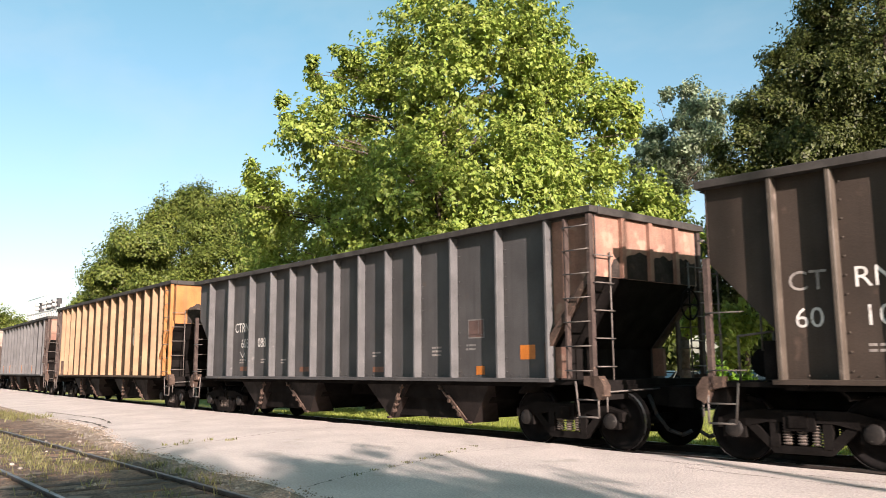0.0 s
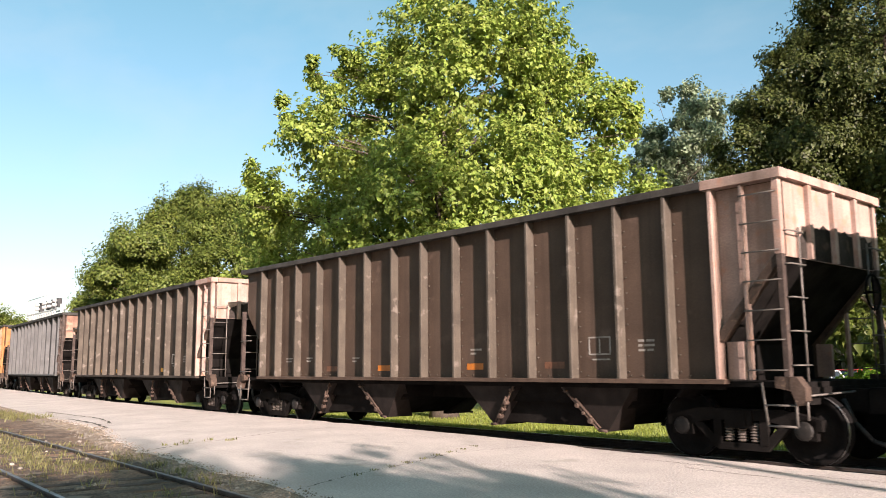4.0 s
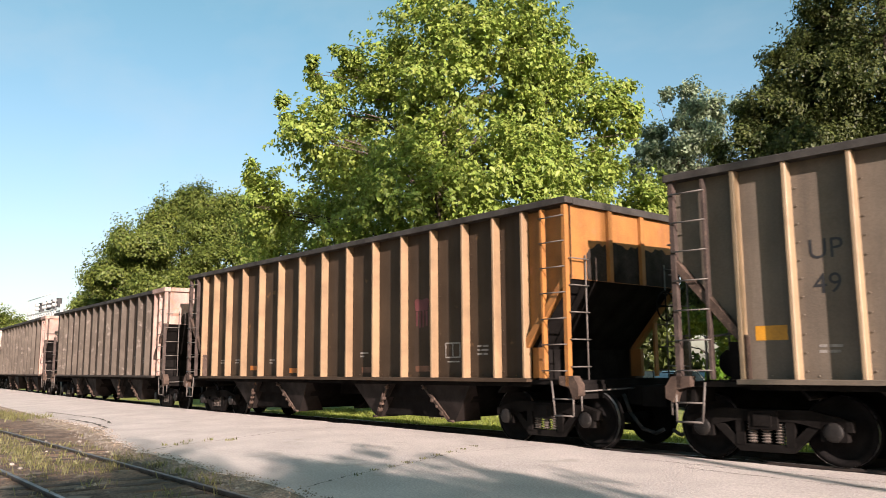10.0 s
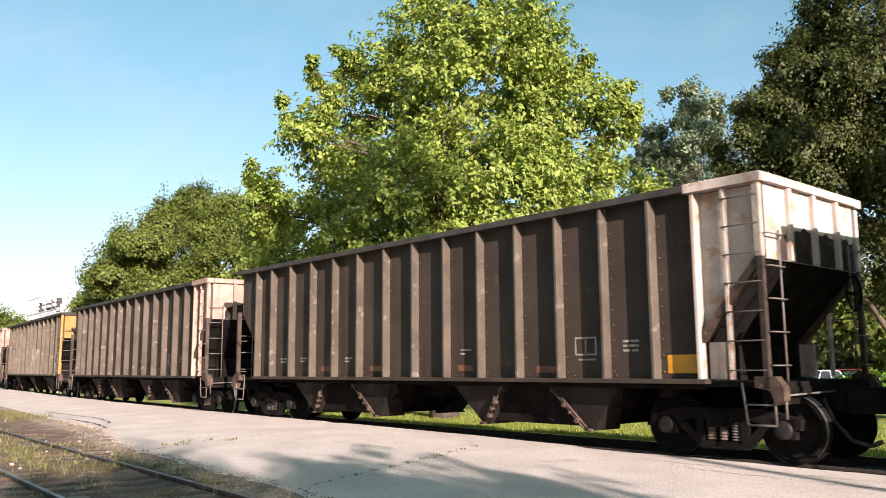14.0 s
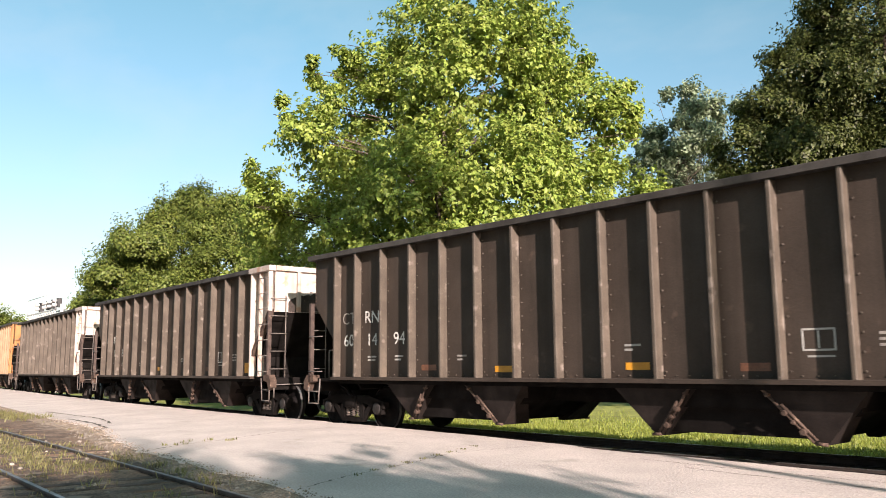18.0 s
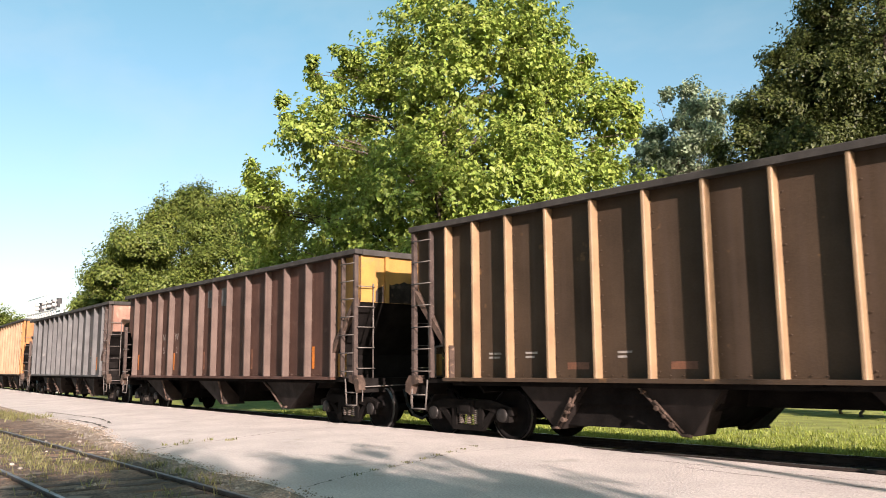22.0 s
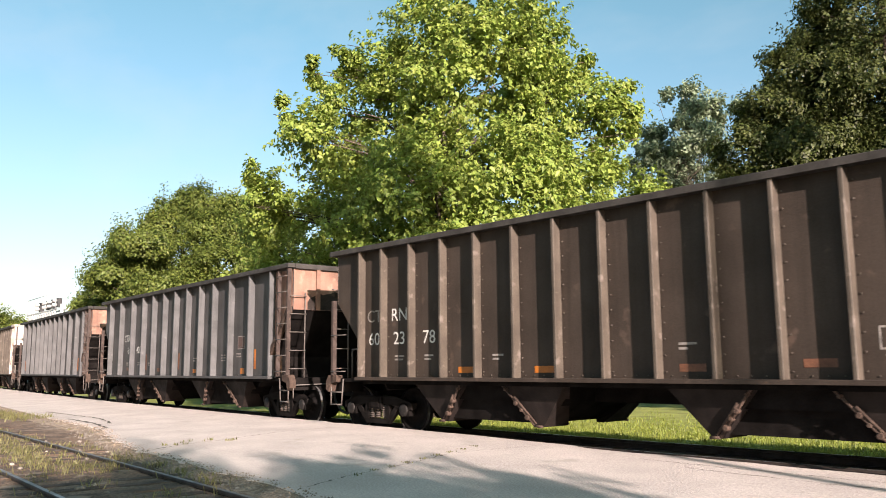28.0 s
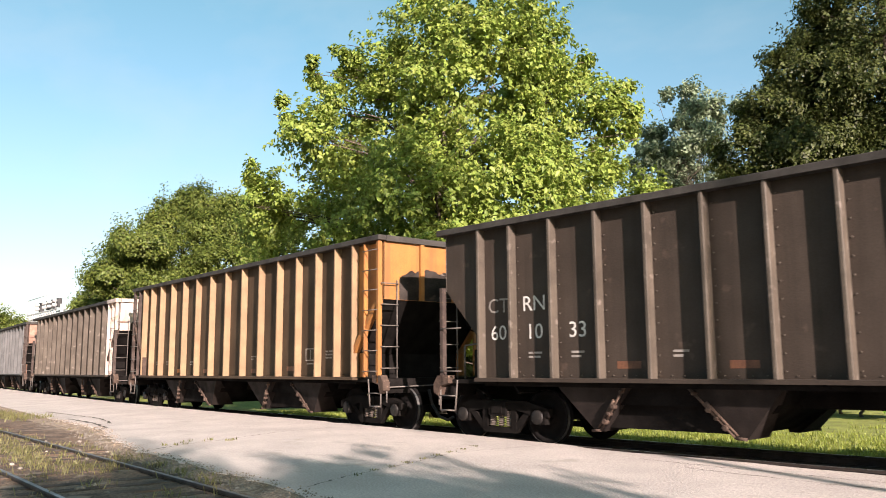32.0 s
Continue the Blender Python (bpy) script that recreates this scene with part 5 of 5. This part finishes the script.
# metres gained on an even pace, second by second
GAIN = ((0, 0.09), (2, 0.12), (3, 0.12), (6, 0.05), (7, 0.14), (8, 0.13), (9, 0.11), (10, 0.24), (11, 0.40), (12, 0.45), (13, 0.36), (14, 0.46), (17, 1.02), (18, 1.07), (19, 1.14), (20, 1.40),
        (21, 1.56), (22, 1.77), (23, 1.88), (24, 1.82), (25, 2.15), (28, 2.62), (29, 2.48), (30, 2.76), (31, 3.03), (32, 3.23))


def rolled(t):
    """How far the train has come after t seconds."""
    return PACE * t + float(np.interp(t, [q[0] for q in GAIN], [q[1] for q in GAIN]))


# ---- trees ----
base = spot(0.0, 0.0, 29.0)
tree("maple_tree", (base.x, base.y, -0.45), 17.0,
     [(0.6, 0, 6.4, 5.4, 4.4, 5), (1.4, 0, 11.4, 3.7, 3.8, 3.2), (1.7, 0, 15.4, 2.9, 2.9, 2.0), (-2.6, 0, 10.0, 2.3, 2.4, 1.3), (-4.7, 0, 9.9, 1.1, 1.1, 0.35),
      (4.6, 0, 10.0, 2.3, 2.6, 1.4), (3.7, 0, 13.2, 1.3, 1.6, 0.45), (-4.8, 1.5, 6.2, 2.5, 2.8, 1.5), (0.5, -1.5, 4.0, 4.4, 2.6, 1.8), (-2.0, 3.0, 7.2, 4.2, 4.6, 1.6), (3.0, 3.0, 8.2, 4.2, 4.6, 1.5), (5.6, 0, 6.6, 2.4, 3.0, 1.7), (-0.6, 0, 14.0, 1.3, 2.1, 0.6),
      (-1.8, -0.6, 5.2, 2.6, 2.4, 1.2), (-0.6, -2.4, 6.8, 2.4, 2.1, 1.0), (2.2, -2.4, 7.4, 2.3, 2.0, 1.0), (1.6, -1.4, 11.8, 2.1, 1.9, 0.8), (-5.2, 0.5, 4.2, 2.2, 1.8, 0.8), (7.7, 0, 6.5, 1.6, 1.6, 0.6), (4.4, -0.5, 4.6, 2.6, 2.2, 0.9),
      (-5.5, 0, 10.4, 0.5, 0.5, 0.10), (-5.9, 0, 11.0, 0.42, 0.7, 0.09), (-4.65, 0, 12.3, 0.45, 1.0, 0.12), (-4.3, 0, 11.4, 0.6, 0.7, 0.15), (-3.5, 0, 12.8, 0.58, 1.1, 0.2), (-2.4, 0, 12.6, 0.9, 1.3, 0.32),
      (-6.9, 0, 8.3, 0.55, 1.1, 0.18), (-6.3, 0, 7.3, 0.9, 1.2, 0.3), (5.25, 0, 12.7, 0.32, 1.3, 0.14), (4.8, 0, 12.2, 0.35, 0.8, 0.08), (6.6, 0, 11.6, 0.45, 1.1, 0.16), (7.0, 0, 10.4, 0.5, 1.0, 0.14), (6.2, 0, 10.2, 0.7, 1.1, 0.2)],
     L_MAPLE, 0.14, 175000, 1, "large bright green maple tree behind the line", 0.42, bough=0.66, rise=0.75, single=True, limbs=44, ns=7, nodes=3, rosette=7, ruffle=0.3, tuft=0.10, inner=0.5)
# billows round the rim of the far dome, and over its face
rnd = random.Random(3)
billows = []
for u, z in ((-5.3, 5.8), (-4.3, 7.2), (-3.2, 8.6), (-2.2, 9.8), (-1.2, 10.8), (-0.2, 11.7), (1.2, 12.5), (2.4, 12.7), (3.6, 12.3), (5.2, 11.6), (7.0, 10.6)):
    q = rnd.uniform(1.3, 1.7)
    billows.append((u, rnd.uniform(-2.0, 0.5), z, q, q * 0.8, 0.5))
for k in range(20):
    a, w = rnd.uniform(0.1, 3.05), rnd.uniform(0.2, 0.85)
    q = rnd.uniform(1.5, 2.3)
    billows.append((3.1 + 7.4 * w * math.cos(a), -rnd.uniform(3.0, 6.5), 3.9 + 8.0 * w * math.sin(a), q, q * 0.55, 0.5))
base = spot(-0.3215, 0.0, 58.0)
tree("round_tree", (base.x, base.y, -0.45), 13.2,
     [(3.1, 0, 3.9, 7.6, 8.2, 5.0)] + billows,
     L_DOME, 0.135, 260000, 2, "dome-shaped green tree far behind the line", 0.5, bough=0.95, ns=7, nodes=3, rosette=14, reach=0.6, rise=0.45, inner=0.72, ruffle=0.25, tuft=0.20, single=True, limbs=34, group="trees by the line")
base = spot(0.563, 0.0, 31.0)
tree("dark_tree", (base.x, base.y, -0.45), 20.0,
     [(0.9, 0, 11.1, 4.1, 4.1, 4), (-3.2, 0, 8.8, 1.8, 1.4, 0.8), (-1.9, 0, 10.6, 1.8, 1.8, 0.9), (2.3, 0, 16.2, 3.7, 4.1, 1.6), (5.1, 0, 10.6, 4.6, 5.9, 2.2), (0.9, 0, 7.5, 4.1, 2.4, 1.6), (4.9, 0, 6.7, 3.9, 2.6, 0.9),
      (-5.0, 0, 8.8, 1.3, 0.8, 0.45), (-4.2, 0, 10.2, 1.2, 0.8, 0.4), (-3.0, 0, 11.7, 1.2, 0.9, 0.4), (-2.0, 0, 13.1, 1.3, 1.1, 0.45), (-1.2, 0, 15.0, 1.4, 1.5, 0.5), (-2.8, 0, 7.5, 2.4, 1.0, 0.5), (-4.0, 0, 7.0, 1.8, 1.1, 0.6), (-2.0, 0, 5.0, 2.6, 1.6, 0.8)],
     L_DEEP, 0.105, 230000, 3, "dark green shade tree behind the line", 0.42, bough=1.25, ns=13, nodes=3, rosette=14, reach=0.5, rise=0.3, inner=0.5, ruffle=0.22, tuft=0.14, single=True, limbs=46, group="trees by the line")
base = spot(0.2917, 0.0, 44.0)
tree("young_tree", (base.x, base.y, -0.45), 17.0,
     [(0.4, 0, 13.8, 2.3, 3.2, 3), (-1.5, 0, 12.2, 1.4, 3.0, 1.2), (2.3, 0, 13.8, 1.5, 2.6, 1.4), (0.6, 0, 10.0, 2.4, 2.4, 0.8)],
     L_PALE, 0.15, 24000, 4, "thin-leaved pale green tree", 0.30, bough=0.5, rise=0.5, inner=0.25, single=True, limbs=60, group="trees by the line")
base = spot(0.365, 0.0, 40.0)
tree("shade_tree", (base.x, base.y, -0.45), 8.0, [(0, 0, 6.2, 2.8, 2.3, 2), (1.6, 0, 4.6, 2.3, 1.6, 1), (-1.4, 0, 4.6, 1.9, 1.5, 0.8)], L_DEEP, 0.14, 26000, 41, "small dark tree at the edge of the lawn", 0.16,
     bough=0.8, ns=7, nodes=3, rosette=10, reach=0.6, rise=0.3, ruffle=0.25, tuft=0.13, limbs=20, group="trees by the line")
base = spot(-0.535, 0.0, 150.0)
tree("far_tree", (base.x, base.y, -0.45), 11.0, [(0.2, 0, 8.4, 2.9, 2.6, 1), (-2.4, 0, 7.2, 3.0, 2.6, 0.8), (1.6, 0, 6.0, 2.6, 2.2, 0.6)], L_DOME, 0.3, 26000, 5, "small round tree far down the line", 0.4, bough=1.5, limbs=10, group="trees by the line")
# the tree beside the camera whose shade lies on the pavement
tree("roadside_tree", (16.8, -5.0, -0.05), 11.0, [(0, 0, 5.9, 4.4, 3.9, 4), (1.28, 0.69, 6.2, 4.2, 3.0, 1.7), (0, 0, 8.6, 2.4, 2.2, 1)], L_DEEP, 0.22, 18000, 6,
     "leafy tree that shades the pavement", 0.3, bough=0.9, limbs=20, group="trees by the line")
# added out of view, only to keep the dark tree in shade
tree("unseen_tall_tree", (4.0, 25.2, -0.45), 21.0, [(0, 0, 14.5, 5.2, 5.6, 3), (1.5, 1.0, 10.0, 4.0, 3.4, 1.2)], L_DEEP, 0.3, 2700, 7, "unseen tall tree added to shade the dark tree", 0.36, bough=0.9, limbs=16, group="trees by the line")
# added out of view so that its crown shades the maple's lower left
tree("unseen_blocker_tree", (19.0, 1.2, -0.05), 24.0, [(0, 0, 20.6, 2.5, 2.0, 3), (0.5, 0, 17.0, 2.0, 1.8, 0.6)], L_DEEP, 0.34, 3000, 8, "unseen tall tree added to shade the maple", 0.16, bough=0.9, limbs=14, group="trees by the line")
# woods and hedge that close the view behind the lot
for i, (px, d, h) in enumerate(((0.20, 62, 9), (0.34, 66, 8), (0.46, 60, 9), (0.60, 55, 9), (0.08, 70, 9), (-0.06, 72, 9), (-0.18, 80, 9))):
    base = spot(px, 0.0, d)
    tree("woodland_tree", (base.x, base.y, -0.45), h, [(0, 0, h * 0.52, 5.2, h * 0.42, 2), (2.8, 0, h * 0.4, 3.4, h * 0.36, 1), (-2.8, 0, h * 0.4, 3.4, h * 0.36, 1)], L_DOME if i % 2 else L_DEEP, 0.5, 5000, 20 + i,
         "leafy tree at the back of the parking lot", 0.3, bough=1.3, limbs=12, group="trees behind the lot")

# ---- the lot behind the line ----
sheet("parking_lot", [tuple(spot(a, 0, d))[:2] for a, d in ((0.12, 42), (0.62, 41), (0.62, 56), (0.12, 58))], M_ROAD, "grey asphalt parking lot", "parking lot", -0.41)


def bush(px, d, r, seed, leaf, label):
    base = spot(px, 0.0, d)
    tree("bush", (base.x, base.y, -0.45), r * 1.4, [(0, 0, r * 0.8, r, r * 0.7, 2), (r * 0.7, 0, r * 0.6, r * 0.7, r * 0.5, 1)], leaf, 0.16, 2600, seed, label, 0.06, bough=0.35, limbs=14, group="bushes by the lot")


bush(0.50, 31, 0.9, 31, L_BUSH, "bright green rounded bush")
bush(0.475, 33, 0.8, 32, L_BUSH, "bright green rounded bush")
bush(0.54, 30, 0.8, 33, L_BUSH, "bright green rounded bush")
bush(0.335, 34, 1.1, 34, L_BUSH, "bright green rounded bush")
base = spot(0.335, 0.0, 36.0)
tree("small_tree", (base.x, base.y, -0.45), 4.6, [(0, 0, 2.9, 1.5, 1.5, 1), (0.6, 0, 3.6, 1.0, 0.9, 0.5)], L_MAPLE, 0.2, 3800, 35, "small bright young tree by the lot", 0.07, bough=0.45, limbs=20, group="trees by the line")


def sedan(px, d, turn, paint, label):
    """A parked car: rounded body, cabin with glass, wheels, lamps."""
    p = spot(px, 0.0, d)
    c = thing("parked_car", label, "car", "cars in the lot", at=pose(p.x, p.y, -0.41, 0, 0, turn))
    s = Shape()
    prof = [(-2.2, 0.32), (2.15, 0.32), (2.25, 0.50), (2.2, 0.68), (1.2, 0.86), (0.95, 0.90), (-1.65, 0.94), (-2.15, 0.90), (-2.28, 0.60)]
    s.rings([[(x * 0.97, y * 0.86, z) for x, z in prof] if abs(y) > 0.9 else [(x, y, z) for x, z in prof] for y in (-1.0, -0.84, 0.84, 1.0)])
    part("body", s, paint, c)
    s = Shape()
    s.rings([[(0.95, y, 0.90), (0.25, y * 0.82, 1.40), (-0.95, y * 0.82, 1.42), (-1.65, y, 0.93)] for y in (-0.80, 0.80)])
    part("cabin_glass", s, M_GLASS, c, "dark car windows")
    s = Shape()
    s.rings([[(0.30, y, 1.385), (0.22, y, 1.43), (-0.95, y, 1.45), (-1.05, y, 1.40)] for y in (-0.66, 0.66)])
    for x in (0.62, -0.35, -1.3):
        for y in (-1, 1):
            s.tube((x, y * 0.79, 0.92), (x * 0.62 - 0.1, y * 0.66, 1.40), 0.035, n=5)
    part("roof", s, paint, c)
    for x in (-1.35, 1.35):
        for y in (-0.82, 0.82):
            w = part("wheel", kept("car_wheel", lambda q: q.lathe_y([(-0.09, 0.18), (-0.09, 0.30), (-0.05, 0.32), (0.05, 0.32), (0.09, 0.30), (0.09, 0.18)], 0, 0, 18)), M_HOSE, c, at=pose(x, y, 0.32))
            part("rim", kept("car_rim", lambda q: q.lathe_y([(-0.095, 0.02), (-0.10, 0.17), (0.10, 0.17), (0.095, 0.02)], 0, 0, 14)), M_RAILTOP, w)
    for y in (-0.6, 0.6):
        part("headlight", kept("headlight", lambda q: q.soft(2.10, 2.24, -0.16, 0.16, 0.58, 0.70, 0.01)), M_WHITE, c, at=pose(0, y, 0))
        part("tail_lamp", kept("tail_lamp", lambda q: q.soft(-2.25, -2.12, -0.16, 0.16, 0.66, 0.84, 0.01)), M_TAIL, c, at=pose(0, y, 0))
    return c


sedan(0.290, 45, 60, M_CARWHITE, "white parked car behind the line")
sedan(0.335, 47, 62, M_CARSILVER, "silver parked car in the lot")
sedan(0.385, 46, 64, M_CARWHITE, "white parked car in the lot")
sedan(0.425, 48, 66, M_CARDARK, "dark parked car in the lot")
sedan(0.455, 44, 70, M_CARWHITE, "white parked car with red lamps")
sedan(0.50, 49, 66, M_CARRED, "red parked car in the lot")
sedan(0.25, 48, 60, M_CARDARK, "dark parked car in the lot")

# low building behind the lot
p = spot(0.545, 0.0, 61)
hs = thing("low_building", "low grey building with a dark roof behind the lot", "building", at=pose(p.x, p.y, -0.45, 0, 0, 24))
s = Shape()
s.box(-9, 9, 0, 7, 0, 3.0)
part("wall", s, M_WALLGREY, hs)
s = Shape()
s.rings([[(x, -0.6, 2.9), (x, 3.5, 4.6), (x, 7.6, 2.9), (x, 7.6, 3.05), (x, 3.5, 4.8), (x, -0.6, 3.05)] for x in (-9.5, 9.5)])
part("roof", s, M_ROOF, hs)
for x in (-7, -4, -1, 2, 5, 7.6):
    w = part("window", kept("lot_window", lambda q: q.box(-0.7, 0.7, -0.03, 0.02, 1.0, 2.2)), M_GLASS, hs, at=pose(x, 0, 0))
    part("window_frame", kept("lot_window_frame", lambda q: q.box(-0.8, 0.8, -0.06, 0, 0.9, 1.0).box(-0.8, 0.8, -0.06, 0, 2.2, 2.3).box(-0.8, -0.7, -0.06, 0, 1.0, 2.2).box(0.7, 0.8, -0.06, 0, 1.0, 2.2)), M_WHITE, w)

# signal bridge far down the line: mast, lattice beam over the tracks, heads and hand rail
a, e = spot(-0.497, 0.0, 82.0), spot(-0.463, 0.0, 72.0)
a.z = e.z = 0
sb = thing("signal_bridge", "pale steel signal bridge over the line", "railway signal", at=pose(a.x, a.y, -0.45, 0, 0, math.degrees(math.atan2(e.y - a.y, e.x - a.x))))
span = (e - a).length
part("mast", Shape().tube((0, 0, 0), (0, 0, 7.0), 0.16, 0.13, 10), M_SIGNAL, sb)
part("mast", Shape().tube((span, 0, 0), (span, 0, 7.0), 0.16, 0.13, 10), M_SIGNAL, sb)
for z in (6.0, 6.6):
    for y in (-0.4, 0.4):
        part("beam_chord", Shape().box(-0.4, span + 0.4, y - 0.05, y + 0.05, z - 0.05, z + 0.05), M_SIGNAL, sb)
for i in range(12):
    x = span * i / 12
    part("lattice", Shape().bar([(x, -0.4, 6.0), (x + span / 24, -0.4, 6.6), (x + span / 12, -0.4, 6.0)], 0.03, 4), M_SIGNAL, sb)
part("hand_rail", Shape().bar([(0, -0.5, 6.6), (0, -0.5, 7.9), (span, -0.5, 7.9), (span, -0.5, 6.6)], 0.03, 5), M_SIGNAL, sb)
for u in (0.3, 0.55, 0.72, 0.9):
    h = part("signal_head", Shape().soft(span * u - 0.2, span * u + 0.2, -0.18, 0.18, 6.8, 7.55, 0.03), M_BLACK, sb, "dark signal head")
    part("hood", Shape().tube((span * u, -0.18, 7.35), (span * u, -0.5, 7.33), 0.12, n=8).tube((span * u, -0.18, 7.0), (span * u, -0.5, 6.98), 0.12, n=8), M_SIGNAL, h)

# ---- small things on the ground ----
crack([(-13.14, 6.06), (-13.57, 6.71), (-13.94, 7.37), (-14.12, 7.98), (-14.47, 8.68), (-15.12, 10.02), (-15.33, 10.9), (-15.27, 11.64)], 0.10, 1, "dark open crack across the asphalt")
crack([(-7.83, 5.54), (-8.08, 6.08), (-8.33, 6.71), (-8.51, 7.34), (-8.77, 8.1), (-9.12, 9.01), (-9.2, 9.86), (-9.07, 10.47), (-9.0, 11.2)], 0.07, 2, "dark open crack across the asphalt")
crack([(-23.4, 8.6), (-21.0, 8.35), (-19.12, 7.9), (-18.6, 7.5)], 0.12, 3, "broken asphalt seam at the platform's end")
crack([(-28, 9.6), (-23.0, 9.3), (-20.5, 8.6)], 0.1, 4, "broken asphalt seam at the platform's end")
crack([(-5.6, 9.9), (-3.6, 9.6), (-2.0, 9.7)], 0.025, 5, "hairline crack in the asphalt")
crack([(-6.6, 10.4), (-4.6, 10.2), (-2.6, 10.1)], 0.025, 6, "hairline crack in the asphalt")
rnd = random.Random(12)
blades("crack_weeds", [(q[0], q[1], paved(*q)) for q in [(-13.7 + rnd.uniform(-0.4, 0.3), 6.7 + i * 0.16) for i in range(9)]], L_WEED, 0.05, 0.012, 8, 0.03, 1, "sparse weeds in the pavement cracks")
blades("crack_weeds", [(q[0], q[1], paved(*q)) for q in [(-8.2 - 0.14 * i, 6.5 + i * 0.42) for i in range(9)]], L_WEED, 0.03, 0.01, 14, 0.04, 2, "sparse weeds in the pavement cracks")
spots = [(x, siding(x, 0)[1] + rnd.gauss(0.1, 0.33), -0.07) for x in [rnd.uniform(-25, -11.0) for _ in range(270)]]
spots += [(x, siding(x, 1)[1] + rnd.uniform(0.1, 0.55), -0.07) for x in [rnd.uniform(-16, -9) for _ in range(26)]]
spots += [(x, siding(x, 0)[1] + rnd.gauss(0.1, 0.4), -0.07) for x in [rnd.uniform(-10.5, -7) for _ in range(12)]]
blades("siding_weeds", spots, L_WEED, 0.11, 0.006, 15, 0.10, 3, "thin yellow-green weeds between the siding rails")
spots = []
for _ in range(60):
    i = rnd.randrange(len(rim))
    if -24 < rim[i][0] < -5:
        spots.append((rim[i][0], rim[i][1] - rnd.uniform(-0.02, 0.5), -0.06))
blades("verge_weeds", spots, L_WEED, 0.07, 0.006, 12, 0.07, 6, "short dry weeds along the broken pavement edge")
blades("platform_weeds", [(rnd.uniform(-30, -24.5), rnd.uniform(7.7, 8.7), -0.07) for _ in range(70)], L_WEED, 0.16, 0.014, 12, 0.14, 4, "clump of yellow-green weeds at the platform's end")
lawn_pts = []
for _ in range(7500):
    s = rnd.uniform(-30, 4)
    q = track(s, 4.4 + abs(rnd.gauss(0, 4.0)))
    lawn_pts.append((q.x, q.y, -0.45))
blades("lawn_grass", lawn_pts, L_GRASS, 0.10, 0.012, 9, 0.14, 5, "bright green mown grass beside the line")
pebble = [Shape().rings([[(r * math.cos(k * 1.047) * q, r * math.sin(k * 1.047) * q * 0.8, z * q) for k in range(6)] for r, z in ((0.6, 0.0), (1.0, 0.35), (0.8, 0.75), (0.3, 0.95))]).mesh("pebble") for q in (0.02, 0.03, 0.045)]
for i in range(70):
    x = rnd.uniform(-17, -6.5)
    y = siding(x, 1)[1] + rnd.choice((rnd.uniform(0.1, 0.75), rnd.uniform(-1.4, -0.1), rnd.uniform(0.1, 0.6)))
    tagged(part("pebble", pebble[i % 3], M_STONE, at=pose(x, y, -0.072, 0, 0, rnd.uniform(0, 360))), "small pale stone on the dirt", "stone", "stones by the siding")


def motions():
    """The train rolls past: each car on both its bogies along the line, and the wheels turn while they roll by."""
    for n, car in cars.items():
        begin = FIRST - PITCH_CAR * n
        walk(car, [(float(i), car_pose(begin + rolled(i))) for i in range(33)])
        seen = [f for f in range(961) if -46 < begin + rolled(f / 30) < 10]
        turn = sorted({0, 960, *seen}) if seen else [0, 960]
        first, last = (seen[0], seen[-1]) if seen else (0, 0)
        for owner, wheel, ax in axles:
            if owner is car:
                walk(wheel, [(f / 30, pose(ax, 0, 0.457, 0, math.degrees((rolled(max(first, min(f, last)) / 30) - rolled(first / 30)) / 0.457), 0)) for f in turn])


motions()
